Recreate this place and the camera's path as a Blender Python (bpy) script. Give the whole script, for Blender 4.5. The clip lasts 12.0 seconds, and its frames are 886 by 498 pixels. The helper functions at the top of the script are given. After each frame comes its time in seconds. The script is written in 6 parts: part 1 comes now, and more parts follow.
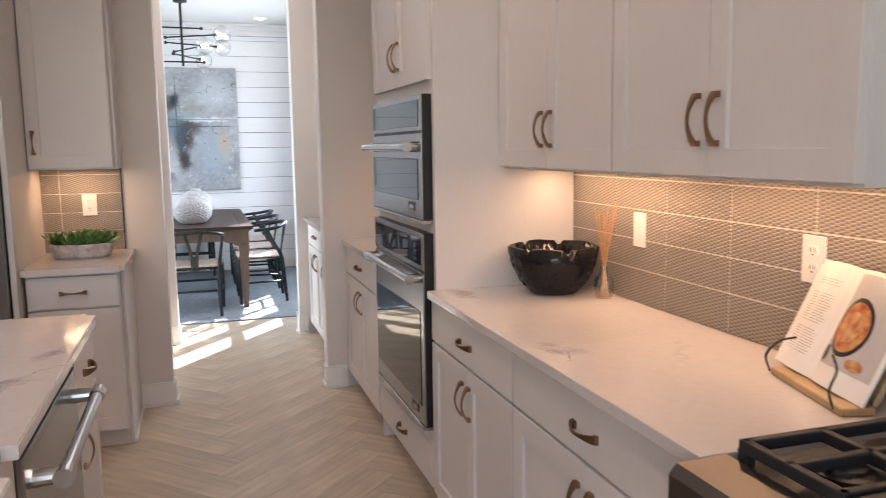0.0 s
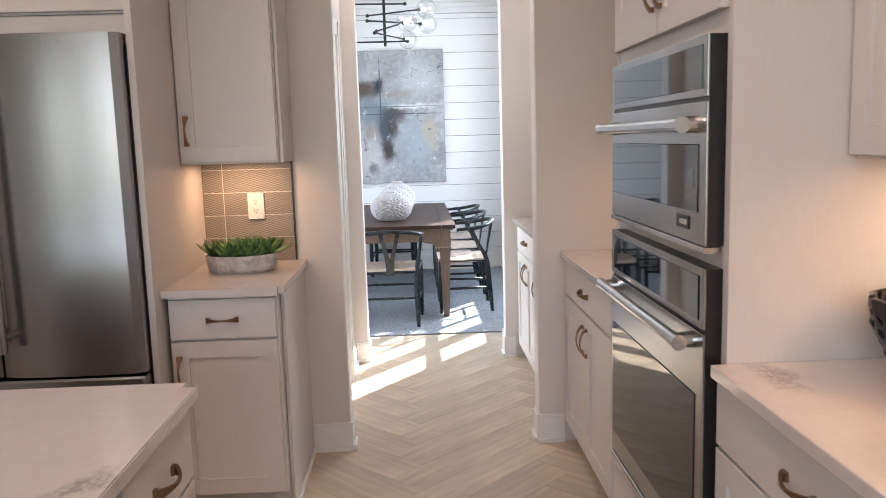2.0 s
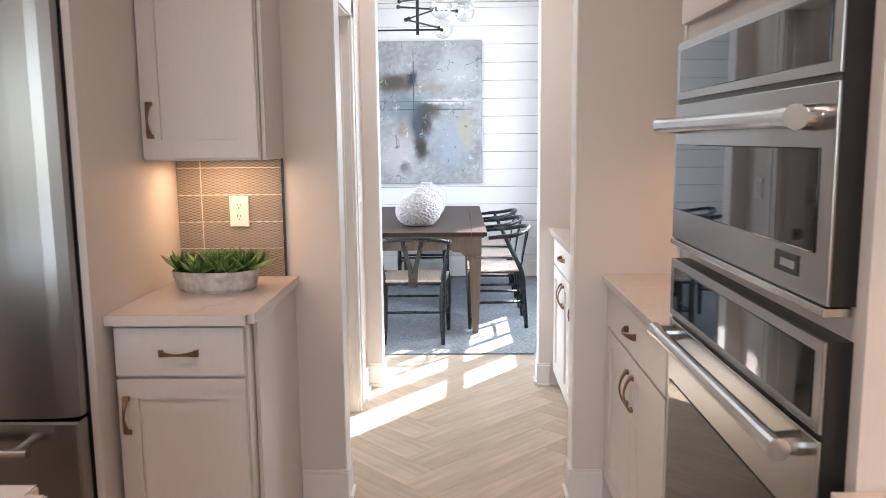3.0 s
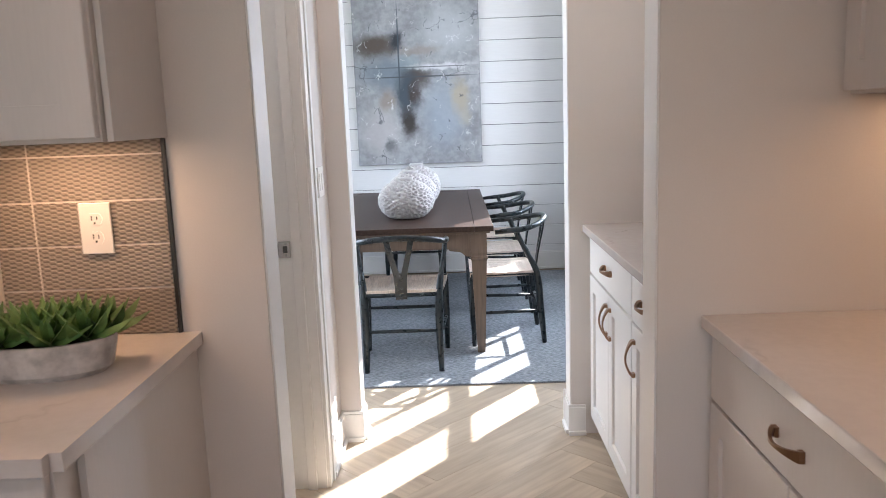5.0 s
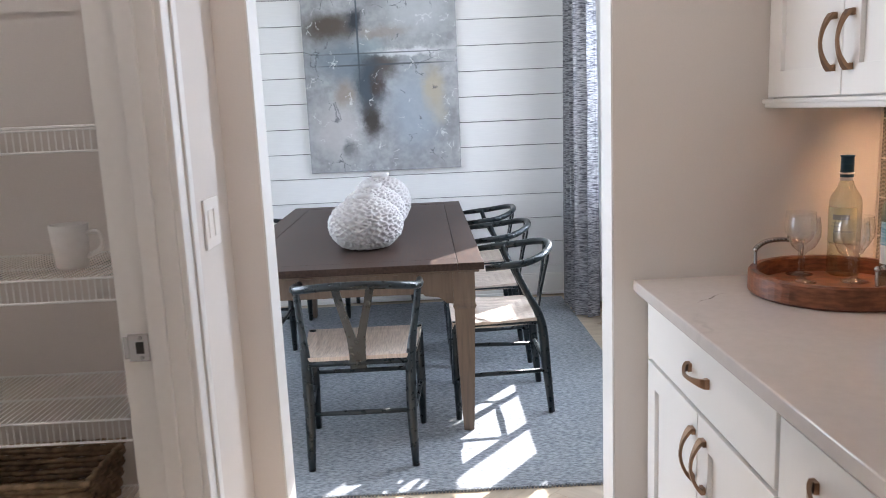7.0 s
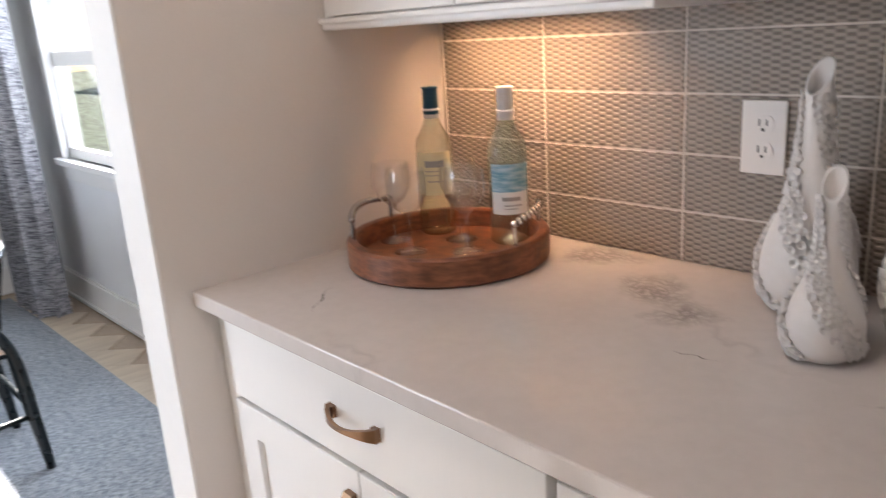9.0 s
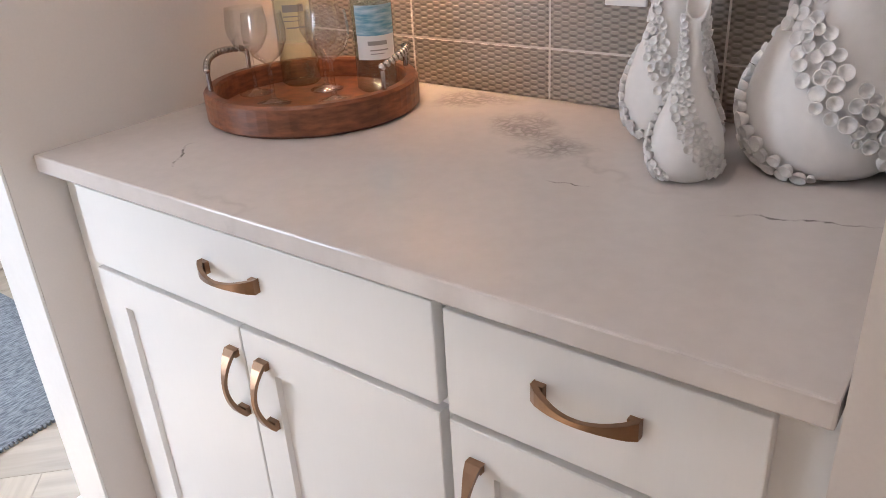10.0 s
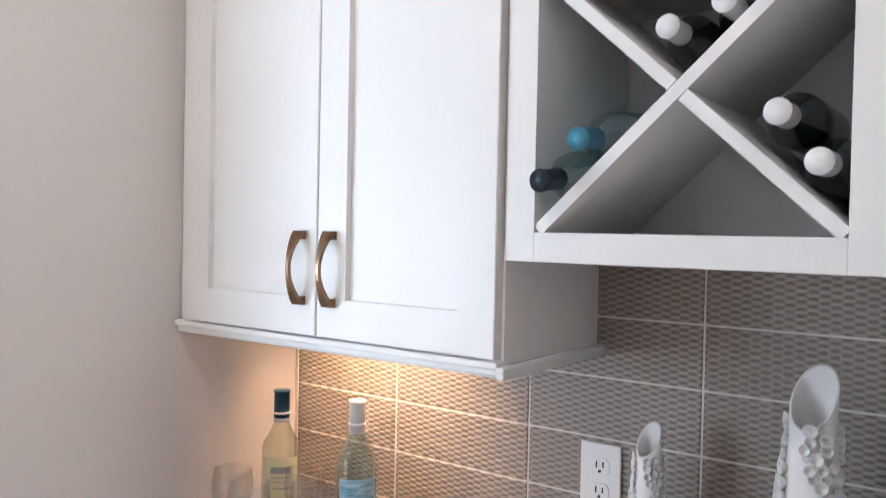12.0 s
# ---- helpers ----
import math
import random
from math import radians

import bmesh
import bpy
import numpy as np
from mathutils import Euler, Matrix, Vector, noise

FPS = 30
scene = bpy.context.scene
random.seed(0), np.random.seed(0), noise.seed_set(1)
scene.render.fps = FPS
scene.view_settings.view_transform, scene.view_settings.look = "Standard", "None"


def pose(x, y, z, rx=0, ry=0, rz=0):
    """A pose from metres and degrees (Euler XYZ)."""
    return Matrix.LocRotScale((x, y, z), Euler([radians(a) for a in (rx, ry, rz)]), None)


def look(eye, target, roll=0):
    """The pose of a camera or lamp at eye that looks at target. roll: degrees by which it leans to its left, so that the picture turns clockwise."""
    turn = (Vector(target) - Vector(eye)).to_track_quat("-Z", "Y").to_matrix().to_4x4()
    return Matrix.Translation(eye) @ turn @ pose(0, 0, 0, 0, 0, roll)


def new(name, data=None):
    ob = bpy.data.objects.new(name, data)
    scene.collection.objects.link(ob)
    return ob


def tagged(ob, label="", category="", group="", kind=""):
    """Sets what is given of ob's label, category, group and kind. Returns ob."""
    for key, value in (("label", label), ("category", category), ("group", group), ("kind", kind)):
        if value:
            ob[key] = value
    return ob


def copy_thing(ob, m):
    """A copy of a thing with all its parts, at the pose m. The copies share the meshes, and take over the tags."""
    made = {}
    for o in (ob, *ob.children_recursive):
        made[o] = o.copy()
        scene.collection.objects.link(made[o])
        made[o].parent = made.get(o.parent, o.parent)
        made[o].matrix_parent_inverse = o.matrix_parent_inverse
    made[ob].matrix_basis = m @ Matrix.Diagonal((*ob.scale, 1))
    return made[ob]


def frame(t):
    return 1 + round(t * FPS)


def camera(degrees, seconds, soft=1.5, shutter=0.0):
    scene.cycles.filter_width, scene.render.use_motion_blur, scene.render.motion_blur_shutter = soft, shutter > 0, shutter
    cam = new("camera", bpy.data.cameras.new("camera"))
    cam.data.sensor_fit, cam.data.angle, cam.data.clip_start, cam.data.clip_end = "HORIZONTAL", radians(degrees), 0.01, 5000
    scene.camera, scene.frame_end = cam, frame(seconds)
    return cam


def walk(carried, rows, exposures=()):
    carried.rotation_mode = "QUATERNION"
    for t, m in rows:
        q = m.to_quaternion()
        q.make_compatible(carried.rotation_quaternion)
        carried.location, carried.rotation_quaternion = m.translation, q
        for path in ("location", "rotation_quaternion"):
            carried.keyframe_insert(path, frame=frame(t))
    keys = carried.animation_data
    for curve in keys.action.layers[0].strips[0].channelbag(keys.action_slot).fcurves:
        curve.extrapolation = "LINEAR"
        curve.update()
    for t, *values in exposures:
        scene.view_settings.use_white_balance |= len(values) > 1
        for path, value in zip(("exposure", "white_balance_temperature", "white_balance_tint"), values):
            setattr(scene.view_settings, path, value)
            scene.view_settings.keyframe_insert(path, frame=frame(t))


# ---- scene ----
cam = camera(59.5, 12.0, soft=0.55, shutter=0.3)
PATH = [
    (0, (0.308, 0.404, 1.45), (0.903, 2.295, 1.189), -0.8),
    (0.5, (0.381, 0.611, 1.437), (0.765, 2.556, 1.172), -0.5),
    (1, (0.455, 0.855, 1.449), (0.625, 2.829, 1.179), -0.8),
    (1.5, (0.447, 1.191, 1.438), (0.545, 3.169, 1.161), -1.7),
    (2, (0.458, 1.492, 1.434), (0.525, 3.471, 1.155), -1.7),
    (2.5, (0.543, 1.79, 1.437), (0.514, 3.77, 1.158), -0.9),
    (3, (0.577, 2.089, 1.425), (0.532, 4.068, 1.145), -0.6),
    (3.5, (0.556, 2.401, 1.447), (0.53, 4.381, 1.165), -0.2),
    (3.7, (0.562, 2.507, 1.438), (0.523, 4.487, 1.156), -0.0),
    (5.5, (0.555, 3.574, 1.383), (0.515, 5.54, 1.021), -2.8),
    (6, (0.579, 3.873, 1.383), (0.499, 5.837, 1.014), -2.1),
    (6.5, (0.565, 4.146, 1.377), (0.499, 6.112, 1.015), -2.5),
    (6.7, (0.536, 4.28, 1.39), (0.516, 6.249, 1.036), -2.6),
    (8.3, (0.584, 4.958, 1.336), (1.161, 6.843, 0.997), -3.5),
    (8.5, (0.576, 5.022, 1.335), (1.392, 6.809, 0.957), -4.0),
    (9, (0.534, 5.166, 1.356), (1.815, 6.597, 0.797), -3.9),
    (9.5, (0.538, 5.187, 1.316), (1.933, 6.406, 0.563), -3.8),
    (10, (0.525, 5.183, 1.304), (1.938, 6.293, 0.426), -3.5),
    (10.5, (0.53, 5.172, 1.338), (1.99, 6.297, 0.56), -3.1),
    (10.8, (0.524, 5.176, 1.383), (2.044, 6.333, 0.789), -1.9),
    (11, (0.548, 5.181, 1.434), (2.071, 6.387, 0.955), -1.5),
    (11.5, (0.54, 5.188, 1.506), (2.116, 6.401, 1.3), 0.7),
    (12, (0.53, 5.18, 1.551), (2.141, 6.366, 1.513), 1.2),
]
walk(cam, [(t, look(eye, target, roll)) for t, eye, target, roll in PATH],
     [(0.0, 2.45, 6200, 13), (1.0, 2.4, 6150, 13), (3.0, 2.75, 6300, 14), (3.5, 2.7, 6150, 14), (5.3, 2.25, 6200, 14), (6.5, 2.2, 6200, 14), (8.5, 2.17, 6600, 16), (9.5, 2.42, 6400, 16), (10.4, 2.44, 6250, 16), (11.0, 2.62, 6300, 14), (11.4, 2.64, 5900, 12), (12.0, 2.56, 5750, 11)])

# ---------------------------------------------------------------- light
world = bpy.data.worlds.new("sky")
scene.world = world
world.use_nodes = True
wn = world.node_tree.nodes
sky = wn.new("ShaderNodeTexSky")
sky.sky_type, sky.sun_disc = "NISHITA", False
sky.sun_elevation, sky.sun_rotation = radians(31), radians(37)
wn["Background"].inputs["Strength"].default_value = 0.09
world.node_tree.links.new(sky.outputs["Color"], wn["Background"].inputs["Color"])

sun = new("sun", bpy.data.lights.new("sun", "SUN"))
sun.data.energy, sun.data.angle, sun.data.color = 5.0, radians(0.5), (1.0, 0.95, 0.88)
sun.matrix_world = look((0.98, 1.274, 1.0), (0, 0, 0))

WARM = (1.0, 0.60, 0.33)
SOFT = (1.0, 0.725, 0.585)
DAY = (0.79, 0.89, 1.0)


def area(name, eye, target, sx, sy, watts, colour, spread=180):
    lamp = bpy.data.lights.new(name, "AREA")
    lamp.shape, lamp.size, lamp.size_y, lamp.energy, lamp.color = "RECTANGLE", sx, sy, watts, colour
    lamp.spread = radians(spread)
    ob = new(name, lamp)
    ob.matrix_world = look(eye, target)
    return ob


# daylight through the window openings, plus a fill added at the unseen west side
area("dining_window_light", (1.90, 8.55, 1.55), (0, 8.4, 1.0), 1.5, 1.1, 10.5, DAY)
area("dining_near_window_light", (1.90, 7.98, 1.5), (0.05, 5.7, 1.0), 0.7, 1.2, 11, DAY)
area("dining_side_fill_light", (-1.95, 8.3, 1.05), (1.1, 5.9, 0.45), 2.2, 1.9, 22.5, DAY)
area("kitchen_window_light", (-0.6, -2.6, 1.7), (0.3, 3.0, 1.2), 3.6, 1.7, 5.5, (0.95, 0.95, 1.0))
area("kitchen_door_light", (-3.5, -2.6, 1.3), (-1.0, 3.0, 1.2), 0.9, 2.1, 1.0, (0.95, 0.95, 1.0))

# ---------------------------------------------------------------- materials
MATS = {}


def mat(name, colour, rough=0.5, metal=0.0, grain=0.0, scale=40.0, bump=0.0, stretch=(1, 1, 1), spec=0.5, second=None,
        big=1.5, stain=0.06, coat=0.0, pieces=0.0, transmission=0.0, ior=1.45):
    """A painted or plain surface: base colour, fine grain, broad unevenness, small relief; pieces: variation from piece to piece."""
    m = bpy.data.materials.new(name)
    m.use_nodes = True
    t, n = m.node_tree, m.node_tree.nodes
    b = n["Principled BSDF"]
    co = n.new("ShaderNodeTexCoord")
    mp = n.new("ShaderNodeMapping")
    mp.inputs["Scale"].default_value = stretch
    t.links.new(co.outputs["Object"], mp.inputs["Vector"])
    fine = n.new("ShaderNodeTexNoise")
    fine.inputs["Scale"].default_value, fine.inputs["Detail"].default_value = scale, 5
    broad = n.new("ShaderNodeTexNoise")
    broad.inputs["Scale"].default_value, broad.inputs["Detail"].default_value = big, 3
    t.links.new(mp.outputs["Vector"], fine.inputs["Vector"])
    t.links.new(co.outputs["Object"], broad.inputs["Vector"])
    mix = n.new("ShaderNodeMix")
    mix.data_type = "RGBA"
    dark = second or tuple(c * (1 - grain) for c in colour)
    mix.inputs["A"].default_value, mix.inputs["B"].default_value = (*dark, 1), (*colour, 1)
    ramp = n.new("ShaderNodeValToRGB")
    ramp.color_ramp.elements[0].position, ramp.color_ramp.elements[1].position = 0.35, 0.65
    t.links.new(fine.outputs["Fac"], ramp.inputs["Fac"])
    t.links.new(ramp.outputs["Color"], mix.inputs["Factor"])
    hsv = n.new("ShaderNodeHueSaturation")
    t.links.new(mix.outputs["Result"], hsv.inputs["Color"])
    val = n.new("ShaderNodeMapRange")
    val.inputs["From Min"].default_value, val.inputs["From Max"].default_value = 0.3, 0.7
    val.inputs["To Min"].default_value, val.inputs["To Max"].default_value = 1 - stain, 1 + stain
    t.links.new(broad.outputs["Fac"], val.inputs["Value"])
    out = val.outputs["Result"]
    if pieces:
        info = n.new("ShaderNodeObjectInfo")
        pr = n.new("ShaderNodeMapRange")
        pr.inputs["To Min"].default_value, pr.inputs["To Max"].default_value = 1 - pieces, 1 + pieces
        t.links.new(info.outputs["Random"], pr.inputs["Value"])
        mul = n.new("ShaderNodeMath")
        mul.operation = "MULTIPLY"
        t.links.new(out, mul.inputs[0])
        t.links.new(pr.outputs["Result"], mul.inputs[1])
        out = mul.outputs[0]
    t.links.new(out, hsv.inputs["Value"])
    t.links.new(hsv.outputs["Color"], b.inputs["Base Color"])
    rr = n.new("ShaderNodeMapRange")
    rr.inputs["To Min"].default_value, rr.inputs["To Max"].default_value = rough * 0.88, min(1, rough * 1.12)
    t.links.new(fine.outputs["Fac"], rr.inputs["Value"])
    t.links.new(rr.outputs["Result"], b.inputs["Roughness"])
    b.inputs["Metallic"].default_value = metal
    b.inputs["Specular IOR Level"].default_value = spec
    b.inputs["Coat Weight"].default_value = coat
    b.inputs["IOR"].default_value = ior
    b.inputs["Transmission Weight"].default_value = transmission
    if bump:
        bp = n.new("ShaderNodeBump")
        bp.inputs["Strength"].default_value, bp.inputs["Distance"].default_value = 0.6, bump
        t.links.new(fine.outputs["Fac"], bp.inputs["Height"])
        t.links.new(bp.outputs["Normal"], b.inputs["Normal"])
    MATS[name] = m
    return m


def glow(name, colour, strength):
    m = bpy.data.materials.new(name)
    m.use_nodes = True
    b = m.node_tree.nodes["Principled BSDF"]
    b.inputs["Base Color"].default_value = (0.9, 0.9, 0.9, 1)
    b.inputs["Emission Color"].default_value, b.inputs["Emission Strength"].default_value = (*colour, 1), strength
    return m


def glass(name, colour=(1, 1, 1), rough=0.0, ior=1.45):
    m = bpy.data.materials.new(name)
    m.use_nodes = True
    b = m.node_tree.nodes["Principled BSDF"]
    n, t = m.node_tree.nodes, m.node_tree
    n.remove(b)
    clear = n.new("ShaderNodeBsdfTransparent")
    clear.inputs["Color"].default_value = (*colour, 1)
    gloss = n.new("ShaderNodeBsdfGlossy")
    gloss.inputs["Roughness"].default_value = rough
    rim = n.new("ShaderNodeLayerWeight")
    rim.inputs["Blend"].default_value = 0.28
    fac = n.new("ShaderNodeMapRange")
    fac.inputs["To Min"].default_value, fac.inputs["To Max"].default_value = 0.045 * ior, 0.75
    t.links.new(rim.outputs["Facing"], fac.inputs["Value"])
    mix = n.new("ShaderNodeMixShader")
    t.links.new(fac.outputs["Result"], mix.inputs["Fac"])
    t.links.new(clear.outputs["BSDF"], mix.inputs[1])
    t.links.new(gloss.outputs["BSDF"], mix.inputs[2])
    t.links.new(mix.outputs["Shader"], n["Material Output"].inputs["Surface"])
    return m


def quartz_mat(name="quartz", patches=(), cracks=()):
    """Pale quartz. patches: (x, y, along, across, turn) of crazed grey-brown veins; cracks: (x, y, length, turn), from the slab's origin."""
    m = mat(name, (0.62, 0.578, 0.552), 0.10, grain=0.04, scale=45, stain=0.035, big=2.4)
    t, n = m.node_tree, m.node_tree.nodes
    b = n["Principled BSDF"]
    cur = b.inputs["Base Color"].links[0].from_socket
    co = n.new("ShaderNodeTexCoord")

    def noise(scale, detail):
        w = n.new("ShaderNodeTexNoise")
        w.inputs["Scale"].default_value, w.inputs["Detail"].default_value = scale, detail
        t.links.new(co.outputs["Object"], w.inputs["Vector"])
        return w

    def ranged(socket, a, c, d, e):
        r = n.new("ShaderNodeMapRange")
        for key, val in zip(("From Min", "From Max", "To Min", "To Max"), (a, c, d, e)):
            r.inputs[key].default_value = val
        t.links.new(socket, r.inputs["Value"])
        return r.outputs["Result"]

    def maths(op, a, c):
        k = n.new("ShaderNodeMath")
        k.operation = op
        t.links.new(a, k.inputs[0])
        t.links.new(c, k.inputs[1])
        return k.outputs[0]

    def warped(source, amount):
        add = n.new("ShaderNodeVectorMath")
        add.operation = "MULTIPLY_ADD"
        t.links.new(source.outputs["Color"], add.inputs[0])
        add.inputs[1].default_value = (amount, amount, amount)
        t.links.new(co.outputs["Object"], add.inputs[2])
        return add.outputs["Vector"]

    def paint(mask, colour):
        nonlocal cur
        mix = n.new("ShaderNodeMix")
        mix.data_type = "RGBA"
        t.links.new(mask, mix.inputs["Factor"])
        t.links.new(cur, mix.inputs["A"])
        mix.inputs["B"].default_value = (*colour, 1)
        cur = mix.outputs["Result"]

    coarse, fine = noise(3.0, 6), noise(22, 6)
    # faint long veins all over
    vein = n.new("ShaderNodeTexVoronoi")
    vein.feature = "DISTANCE_TO_EDGE"
    vein.inputs["Scale"].default_value = 2.1
    t.links.new(warped(coarse, 0.45), vein.inputs["Vector"])
    where = ranged(noise(2.6, 4).outputs["Fac"], 0.56, 0.72, 0.0, 0.5)
    paint(maths("MULTIPLY", ranged(vein.outputs["Distance"], 0.0, 0.022, 1.0, 0.0), where), (0.33, 0.30, 0.29))
    # crazed patches
    net = n.new("ShaderNodeTexVoronoi")
    net.feature = "DISTANCE_TO_EDGE"
    net.inputs["Scale"].default_value = 58
    t.links.new(warped(fine, 0.06), net.inputs["Vector"])
    lines = ranged(net.outputs["Distance"], 0.0, 0.30, 1.0, 0.32)
    shape = warped(noise(9, 6), 0.16)

    def place(x, y, sx, sy, turn, vector):
        mp = n.new("ShaderNodeMapping")
        mp.vector_type = "TEXTURE"
        off = 0.08 if vector is shape else 0.0
        mp.inputs["Location"].default_value = (x + off, y + off, 0)
        mp.inputs["Rotation"].default_value = (0, 0, radians(turn))
        mp.inputs["Scale"].default_value = (sx, sy, 10)
        t.links.new(vector, mp.inputs["Vector"])
        return mp.outputs["Vector"]
    for x, y, sx, sy, turn in patches:
        ln = n.new("ShaderNodeVectorMath")
        ln.operation = "LENGTH"
        t.links.new(place(x, y, sx, sy, turn, shape), ln.inputs[0])
        inside = ranged(ln.outputs["Value"], 0.30, 1.0, 0.80, 0.0)
        paint(maths("MULTIPLY", inside, lines), (0.27, 0.25, 0.235))
    for x, y, length, turn in cracks:
        v = place(x, y, length, 0.004, turn, warped(noise(11, 5), 0.10))
        v.node.inputs["Location"].default_value = (x + 0.05, y + 0.05, 0)
        ln = n.new("ShaderNodeVectorMath")
        ln.operation = "LENGTH"
        t.links.new(v, ln.inputs[0])
        bits = ranged(noise(55, 3).outputs["Fac"], 0.38, 0.6, 0.15, 1.0)
        paint(maths("MULTIPLY", ranged(ln.outputs["Value"], 0.25, 1.0, 0.95, 0.0), bits), (0.17, 0.155, 0.145))
    t.links.new(cur, b.inputs["Base Color"])
    return m


def tile_mat(axis):
    """Glazed wave-relief tile: rows of staggered lens-shaped hollows. axis: the object axis along the tile."""
    m = mat("wave_tile_" + axis, (0.365, 0.312, 0.265), 0.30, grain=0.04, scale=90, stain=0.04, pieces=0.05)
    t, n = m.node_tree, m.node_tree.nodes
    b = n["Principled BSDF"]
    base = b.inputs["Base Color"].links[0].from_socket
    co = n.new("ShaderNodeTexCoord")
    sep = n.new("ShaderNodeSeparateXYZ")
    t.links.new(co.outputs["Object"], sep.inputs["Vector"])

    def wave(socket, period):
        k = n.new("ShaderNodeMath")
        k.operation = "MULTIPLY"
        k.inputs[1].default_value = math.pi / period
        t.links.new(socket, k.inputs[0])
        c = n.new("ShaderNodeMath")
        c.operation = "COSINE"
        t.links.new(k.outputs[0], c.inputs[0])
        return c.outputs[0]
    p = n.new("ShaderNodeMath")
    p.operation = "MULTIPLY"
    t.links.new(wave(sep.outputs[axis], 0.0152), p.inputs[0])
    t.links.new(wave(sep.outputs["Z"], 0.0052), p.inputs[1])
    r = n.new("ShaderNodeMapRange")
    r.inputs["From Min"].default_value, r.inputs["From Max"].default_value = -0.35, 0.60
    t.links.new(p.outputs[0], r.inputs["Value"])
    # hollows are coloured darker too: recess shade put into the glaze colour
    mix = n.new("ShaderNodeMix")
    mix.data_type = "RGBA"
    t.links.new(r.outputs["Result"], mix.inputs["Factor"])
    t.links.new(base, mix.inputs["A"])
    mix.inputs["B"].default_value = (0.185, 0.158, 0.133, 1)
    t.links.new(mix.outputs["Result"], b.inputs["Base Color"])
    bp = n.new("ShaderNodeBump")
    bp.invert = True
    bp.inputs["Strength"].default_value, bp.inputs["Distance"].default_value = 0.8, 0.0016
    t.links.new(r.outputs["Result"], bp.inputs["Height"])
    t.links.new(bp.outputs["Normal"], b.inputs["Normal"])
    return m


def art_mat():
    """An abstract canvas: pale blue-grey ground, a dark vertical smear with a crossing bar, ochre and white patches."""
    m = mat("abstract_paint", (0.375, 0.385, 0.40), 0.75, grain=0.25, scale=22, bump=0.003, big=3.0, stain=0.2)
    t, n = m.node_tree, m.node_tree.nodes
    b = n["Principled BSDF"]
    cur = b.inputs["Base Color"].links[0].from_socket
    co = n.new("ShaderNodeTexCoord")
    rag = n.new("ShaderNodeTexNoise")
    rag.inputs["Scale"].default_value, rag.inputs["Detail"].default_value = 6, 12
    rag.inputs["Roughness"].default_value = 0.72
    t.links.new(co.outputs["Object"], rag.inputs["Vector"])
    warp = n.new("ShaderNodeVectorMath")
    warp.operation = "MULTIPLY_ADD"
    t.links.new(rag.outputs["Color"], warp.inputs[0])
    warp.inputs[1].default_value = (0.16, 0, 0.16)
    t.links.new(co.outputs["Object"], warp.inputs[2])

    def blot(cx, cz, sx, sz, colour, amount, soft=1.0, straight=False):
        nonlocal cur
        mp = n.new("ShaderNodeMapping")
        off = 0.0 if straight else 0.08
        mp.inputs["Location"].default_value = (-(cx + off) / sx, 0, -(cz + off) / sz)
        mp.inputs["Scale"].default_value = (1 / sx, 0, 1 / sz)
        t.links.new(co.outputs["Object"] if straight else warp.outputs["Vector"], mp.inputs["Vector"])
        ln = n.new("ShaderNodeVectorMath")
        ln.operation = "LENGTH"
        t.links.new(mp.outputs["Vector"], ln.inputs[0])
        mr = n.new("ShaderNodeMapRange")
        mr.interpolation_type = "SMOOTHSTEP"
        mr.inputs["From Min"].default_value, mr.inputs["From Max"].default_value = 1.0 - 0.75 * soft, 1.1
        mr.inputs["To Min"].default_value, mr.inputs["To Max"].default_value = amount, 0.0
        t.links.new(ln.outputs["Value"], mr.inputs["Value"])
        mix = n.new("ShaderNodeMix")
        mix.data_type = "RGBA"
        t.links.new(mr.outputs["Result"], mix.inputs["Factor"])
        t.links.new(cur, mix.inputs["A"])
        mix.inputs["B"].default_value = (*colour, 1)
        t.links.new(mix.outputs["Result"], b.inputs["Base Color"])
        cur = mix.outputs["Result"]
    # places from the canvas centre, metres
    blot(0.22, -0.28, 0.26, 0.42, (0.33, 0.38, 0.44), 0.75)
    blot(-0.33, -0.42, 0.24, 0.30, (0.51, 0.49, 0.49), 0.7)
    blot(0.28, 0.42, 0.34, 0.28, (0.50, 0.53, 0.55), 0.7)
    blot(0.02, 0.26, 0.24, 0.06, (0.30, 0.25, 0.20), 0.6)
    blot(-0.36, 0.30, 0.28, 0.13, (0.085, 0.065, 0.05), 0.95)
    blot(-0.17, 0.34, 0.085, 0.10, (0.03, 0.035, 0.045), 0.95)
    blot(-0.24, 0.07, 0.34, 0.20, (0.17, 0.21, 0.25), 0.85)
    blot(-0.08, 0.14, 0.14, 0.10, (0.30, 0.37, 0.40), 0.6)
    blot(0.0, 0.03, 0.17, 0.12, (0.075, 0.06, 0.05), 0.9)
    blot(-0.10, -0.12, 0.14, 0.30, (0.05, 0.07, 0.09), 0.95)
    blot(-0.03, -0.10, 0.07, 0.13, (0.06, 0.04, 0.035), 0.85)
    blot(-0.085, -0.36, 0.09, 0.17, (0.045, 0.035, 0.03), 0.95)
    blot(-0.27, -0.16, 0.09, 0.13, (0.28, 0.22, 0.17), 0.7)
    blot(0.36, -0.14, 0.10, 0.20, (0.46, 0.38, 0.24), 0.65)
    blot(0.40, -0.32, 0.06, 0.12, (0.46, 0.41, 0.31), 0.5)
    blot(-0.25, -0.55, 0.07, 0.085, (0.13, 0.14, 0.14), 0.8)
    blot(0.20, 0.12, 0.34, 0.035, (0.72, 0.74, 0.75), 0.75)
    blot(0.0, 0.115, 0.56, 0.006, (0.10, 0.11, 0.12), 0.8, 0.6, True)
